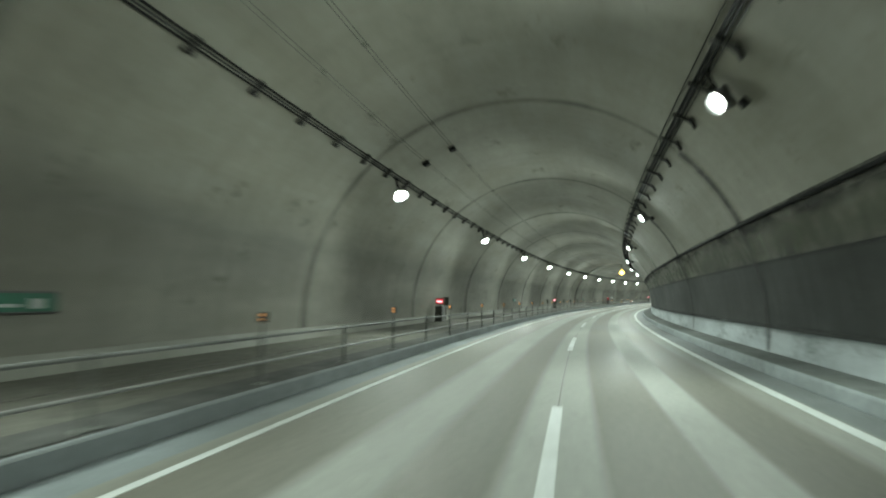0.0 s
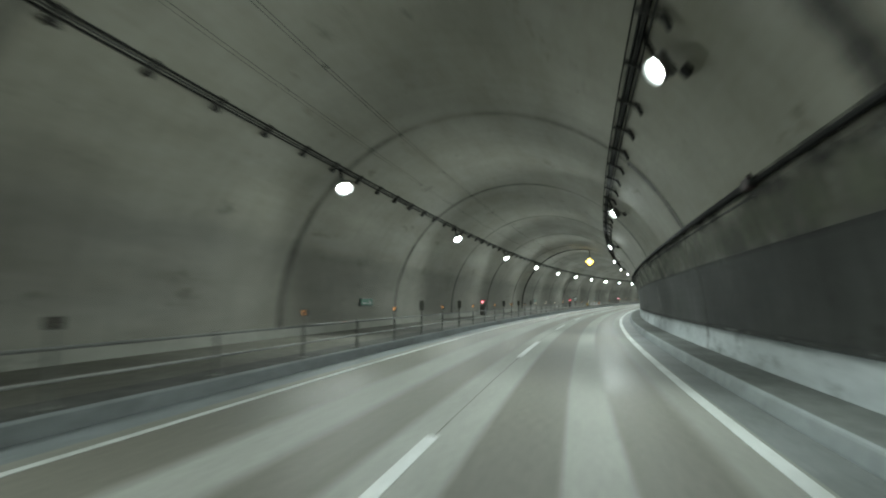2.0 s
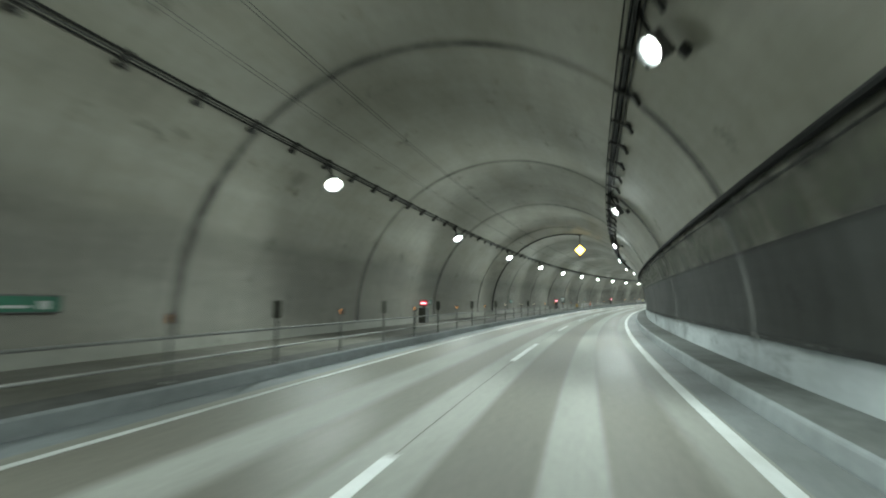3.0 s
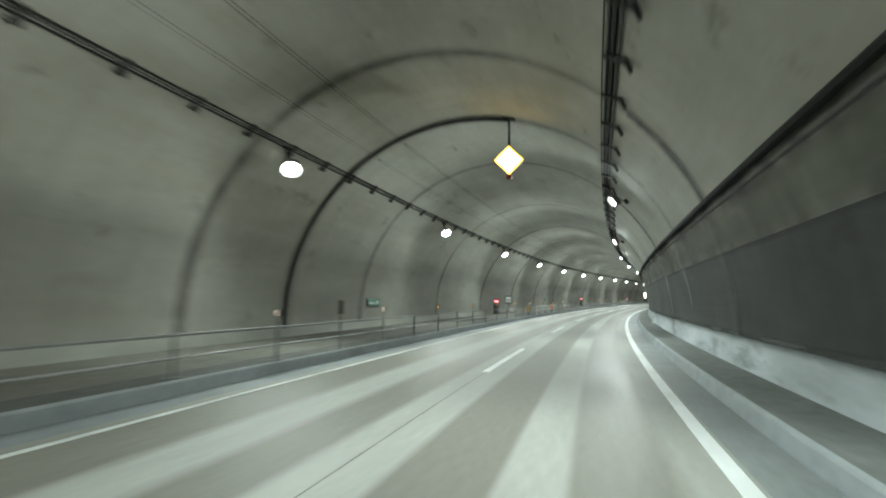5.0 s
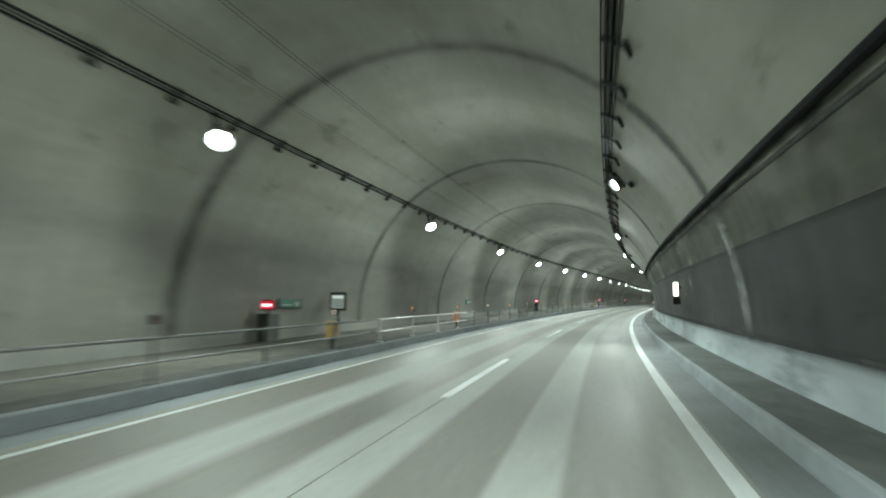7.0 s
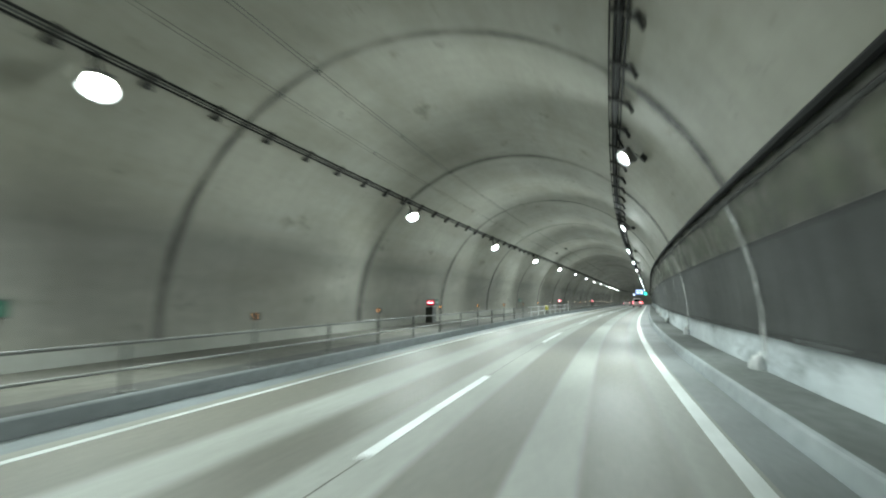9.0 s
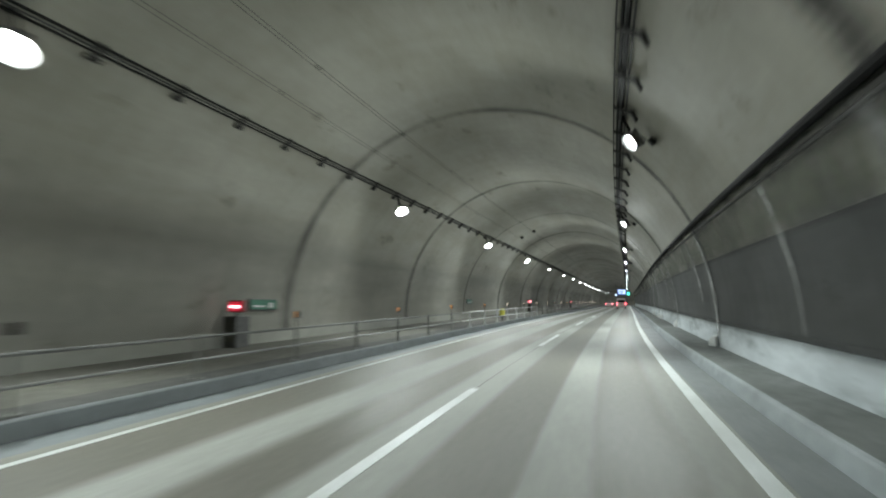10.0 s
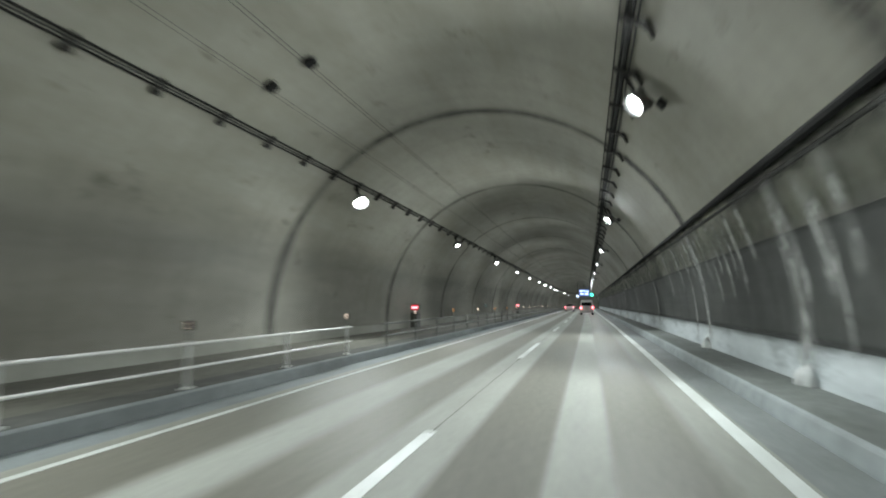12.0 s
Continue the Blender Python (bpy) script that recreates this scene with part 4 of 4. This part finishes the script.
make_vehicle(stand(270, -0.05, 0.0), 1.7, 1.98, 4.7, True, "white van with a roof rack and lit red tail lamps", True)
make_vehicle(stand(306, -3.3, 0.0), 1.7, 1.5, 4.4, False, "white car with lit red tail lamps in the next lane", True)
make_vehicle(stand(340, -0.3, 0.0), 1.7, 1.5, 4.4, False, "white car with lit red tail lamps ahead of the van", True)


# ---- lime streaks down the right wall ----
def lime_material(name, strength):
    """Thin lime crust: faint at its edges, broken up down its length."""
    m, t, b = blank(name, 0.85, 0.0, 0.2)
    c = t.nodes.new("ShaderNodeTexCoord").outputs["UV"]
    split = t.nodes.new("ShaderNodeSeparateXYZ")
    t.links.new(c, split.inputs[0])
    edge = ramp(t, split.outputs[0], [(0.0, (0,) * 3), (0.35, (1,) * 3), (0.65, (1,) * 3), (1.0, (0,) * 3)])
    fall = noise_at(t, t.nodes.new("ShaderNodeTexCoord").outputs["Object"], 3.6, 7.0, (1.0, 1.0, 0.3), 0.75)
    keep = mix(t, 1.0, edge, ramp(t, fall, [(0.36, (0.08 * strength,) * 3), (0.64, (0.9 * strength,) * 3)]), "MULTIPLY")
    threads = noise_at(t, t.nodes.new("ShaderNodeTexCoord").outputs["Object"], 9.0, 4.0, (1.0, 1.0, 0.06), 0.6)
    keep = mix(t, 1.0, keep, ramp(t, threads, [(0.38, (0.3,) * 3), (0.58, (1,) * 3)]), "MULTIPLY")
    ends = ramp(t, split.outputs[1], [(0.0, (0.0,) * 3), (0.2, (1.0,) * 3), (0.88, (1.0,) * 3), (1.0, (0,) * 3)])
    keep = mix(t, 1.0, keep, ends, "MULTIPLY")
    t.links.new(keep, b.inputs["Alpha"])
    t.links.new(ramp(t, fall, [(0.3, (0.4, 0.405, 0.39)), (0.7, (0.68, 0.69, 0.67))]), b.inputs["Base Color"])
    return m


M_LIME, M_LIME_FAINT = lime_material("lime_streak", 1.0), lime_material("faint_lime_streak", 0.36)


def lime_streak(s, width, z0, z1, rng, strong=True):
    """One run of lime down the lining."""
    n = 12
    verts, faces, uvs = [], [], []
    drift = 0.0
    for i in range(n + 1):
        z = z0 + (z1 - z0) * i / n
        half = width / 2 * (1.0 + 0.25 * rng.uniform(-1, 1))
        drift += 0.012 * rng.uniform(-1, 1)
        x = ARCH_X + math.sqrt((ARCH_R - 0.072) ** 2 - (z - ARCH_Z) ** 2)
        for e in (-half, 0.0, half):
            verts.append(tuple(spot(s + drift + e, x, z)))
    for i in range(n):
        for j in range(2):
            k = 3 * i + j
            faces.append((k, k + 1, k + 4, k + 3))
            uvs += [(j / 2, i / n), ((j + 1) / 2, i / n), ((j + 1) / 2, (i + 1) / n), (j / 2, (i + 1) / n)]
    me = bpy.data.meshes.new("lime_streak")
    me.from_pydata(verts, [], faces)
    layer = me.uv_layers.new(name="UVMap")
    for loop, uv in zip(layer.data, uvs):
        loop.uv = uv
    me.materials.append(M_LIME if strong and s > 105 else M_LIME_FAINT)
    tagged(new("lime_streak", me), "whitish lime streak run down the dark tunnel wall", "stain", "lime streaks", "structure")


def lime_foot(s):
    """A white lump of lime where a run meets the walkway."""
    bm = bmesh.new()
    bmesh.ops.create_icosphere(bm, subdivisions=3, radius=1.0)
    for v in bm.verts:
        k = 1.0 + 0.28 * math.sin(5.1 * v.co.x + s) * math.cos(4.3 * v.co.y - s) + lime_rng.uniform(-0.05, 0.05)
        v.co = Vector((v.co.x * 0.16 * k, v.co.y * 0.34 * k, max(v.co.z, -0.1) * 0.27 * k))
    ob = finish("lime_lump", bm, M_LUMP, smooth=True)
    ob.matrix_world = stand(s, arch(0.35, True) - 0.06, WALK_Z)
    tagged(ob, "white lump of lime at the foot of the tunnel wall", "lime deposit", "lime lumps", "structure")


M_LUMP = surface("lime_crust", (0.7, 0.72, 0.72), (0.9, 0.92, 0.92), 9.0, 0.75, relief=0.5)
lime_rng = random.Random(11)
# a pale washed strip down the wall at each lining joint, from the cable to the walkway
for i in range(-4, 30):
    s_ = RING_0 + i * RING_STEP + 0.25
    if i in SOOTY_JOINTS and i < 12:
        continue
    strong = i in (12, 13, 14, 15, 16, 17, 20)
    lime_streak(s_, lime_rng.uniform(0.5, 0.85), 0.26, 3.42, lime_rng, strong)
    lime_streak(s_ + lime_rng.uniform(-0.2, 0.2), lime_rng.uniform(0.25, 0.4), 0.26, 3.3, lime_rng, strong)
    if strong or i == 8:
        lime_foot(s_ + 0.35)
# runs of lime: place along, width, foot, head
for s_, w, z0_, z1_ in ((190.9, 0.3, 0.26, 3.4), (193.4, 0.25, 1.2, 3.3), (202.4, 0.5, 1.6, 3.35), (203.3, 0.4, 1.5, 3.2), (203.0, 0.25, 0.5, 3.0), (204.5, 0.65, 0.3, 3.35),
                        (204.8, 0.35, 0.26, 2.6), (204.2, 0.3, 1.0, 3.4), (206.2, 0.3, 2.2, 3.3), (207.2, 0.25, 1.6, 3.3), (207.7, 0.2, 1.9, 3.4), (208.3, 0.3, 1.5, 3.3),
                        (208.9, 0.2, 2.0, 3.4), (209.5, 0.25, 1.3, 3.2), (210.2, 0.3, 1.9, 3.4), (210.8, 0.2, 2.2, 3.4), (211.3, 0.45, 1.4, 3.45), (212.2, 0.3, 2.1, 3.4),
                        (213.1, 0.35, 0.26, 3.3), (214.5, 0.3, 1.8, 3.3), (217.0, 0.3, 1.5, 3.3)):
    lime_streak(s_, w, z0_, z1_, lime_rng)
lime_foot(204.6)

# middle of a damp stretch, its length, number of runs, how far down they reach
for s_, span, runs, low in ((33.0, 0.5, 2, 0.5), (46.0, 1.2, 2, 1.4), (76.0, 0.8, 2, 1.0), (97.8, 1.2, 4, 1.0), (103.0, 0.6, 2, 1.4),
                            (124.0, 0.8, 3, 0.7), (130.0, 1.2, 4, 1.2), (147.0, 0.6, 2, 1.2), (171.8, 0.3, 2, 0.8), (181.0, 0.6, 2, 1.3),
                            (193.5, 0.8, 3, 1.1), (222.5, 0.8, 4, 0.4), (233.0, 1.0, 4, 0.5), (244.0, 0.8, 3, 0.6)):
    for k in range(runs):
        z0_ = low + (0.0 if k == 0 else lime_rng.uniform(0.0, 1.3))
        lime_streak(s_ + span * lime_rng.uniform(-0.5, 0.5), lime_rng.uniform(0.14, 0.42), z0_, lime_rng.uniform(3.1, 3.45), lime_rng)


# ---- soot under the wall cable and over the panelling ----
def stain_or_fade_material(name, stops, scale, stretch, colours, gaps=0.05, height=1.0):
    m, t, b = blank(name, 0.85, 0.0, 0.15)
    c = t.nodes.new("ShaderNodeTexCoord").outputs["UV"]
    split = t.nodes.new("ShaderNodeSeparateXYZ")
    t.links.new(c, split.inputs[0])
    rise = node(t, "ShaderNodeMath")
    rise.operation = "DIVIDE"
    rise.inputs[1].default_value = height
    t.links.new(split.outputs[1], rise.inputs[0])
    edge = ramp(t, rise.outputs[0], stops)
    ragged = noise_at(t, c, scale, 6.0, stretch, 0.65)
    keep = mix(t, 1.0, edge, ramp(t, ragged, [(0.36, (gaps,) * 3), (0.6, (1,) * 3)]), "MULTIPLY")
    t.links.new(keep, b.inputs["Alpha"])
    t.links.new(ramp(t, ragged, [(0.3, colours[0]), (0.7, colours[1])]), b.inputs["Base Color"])
    return m


def wall_stain_or_fade(z0, z1, depth, material, label, right=True):
    """A thin skin of dirt or of painted beam edge along the wall, its UV running from 0 at its lower edge to its height
    in metres.
    """
    pts = arch_points(angle_at(z0, right), angle_at(z1, right), 6, ARCH_R - depth)
    tagged(sweep("wall_stain_or_fade", pts, START, 340.0, 4.0, material), label, "stain", kind="structure")


CABLE_SOOT = stain_or_fade_material("cable_soot", [(0.0, (0,) * 3), (0.3, (0.25,) * 3), (0.52, (0.85,) * 3), (0.9, (0.85,) * 3)], 0.9, (0.5, 1.2, 1.0),
                            ((0.04, 0.04, 0.037), (0.08, 0.079, 0.073)))
PANEL_SOOT = stain_or_fade_material("panel_soot", [(0.0, (0,) * 3), (0.1, (0.75,) * 3), (0.45, (0.62,) * 3), (0.98, (0.1,) * 3)], 0.7, (0.6, 0.35, 1.0),
                            ((0.06, 0.062, 0.058), (0.11, 0.112, 0.106)), 0.25)
wall_stain_or_fade(2.85, 3.62, 0.022, CABLE_SOOT, "band of soot on the wall under the cable")
wall_stain_or_fade(2.44, 3.4, 0.036, PANEL_SOOT, "ragged soot over the top edge of the panelling")
# dark skin imitating the headlight cutoff above the wall base
BEAM_FADE = stain_or_fade_material("beam_fade", [(0.0, (0,) * 3), (0.14, (0.12,) * 3), (0.26, (0.7,) * 3), (0.32, (0.8,) * 3), (0.38, (0,) * 3)], 0.8, (0.5, 1.4, 1.0),
                           ((0.06, 0.064, 0.062), (0.12, 0.125, 0.121)), 0.55)
wall_stain_or_fade(0.6, 0.98, 0.052, BEAM_FADE, "ragged dark fade of the painted headlight beam along the wall base")
LEFT_SOOT = stain_or_fade_material("left_wall_soot", [(0.0, (0.34,) * 3), (0.5, (0.34,) * 3), (0.64, (0.38,) * 3), (0.78, (0.18,) * 3), (1.0, (0,) * 3)], 0.5, (0.16, 0.8, 1.0),
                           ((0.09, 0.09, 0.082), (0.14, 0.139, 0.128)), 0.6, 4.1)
wall_stain_or_fade(0.5, 4.5, 0.008, LEFT_SOOT, "soft film of soot over the lower tunnel wall", False)
ALGAE = stain_or_fade_material("algae_film", [(0.0, (0,) * 3), (0.25, (0.5,) * 3), (0.7, (0.4,) * 3), (1.0, (0,) * 3)], 1.1, (1.3, 0.12, 1.0),
                       ((0.1, 0.115, 0.075), (0.2, 0.22, 0.15)), 0.0, 0.85)
wall_stain_or_fade(2.56, 3.36, 0.045, ALGAE, "greenish film of algae run down the wall under the cable")
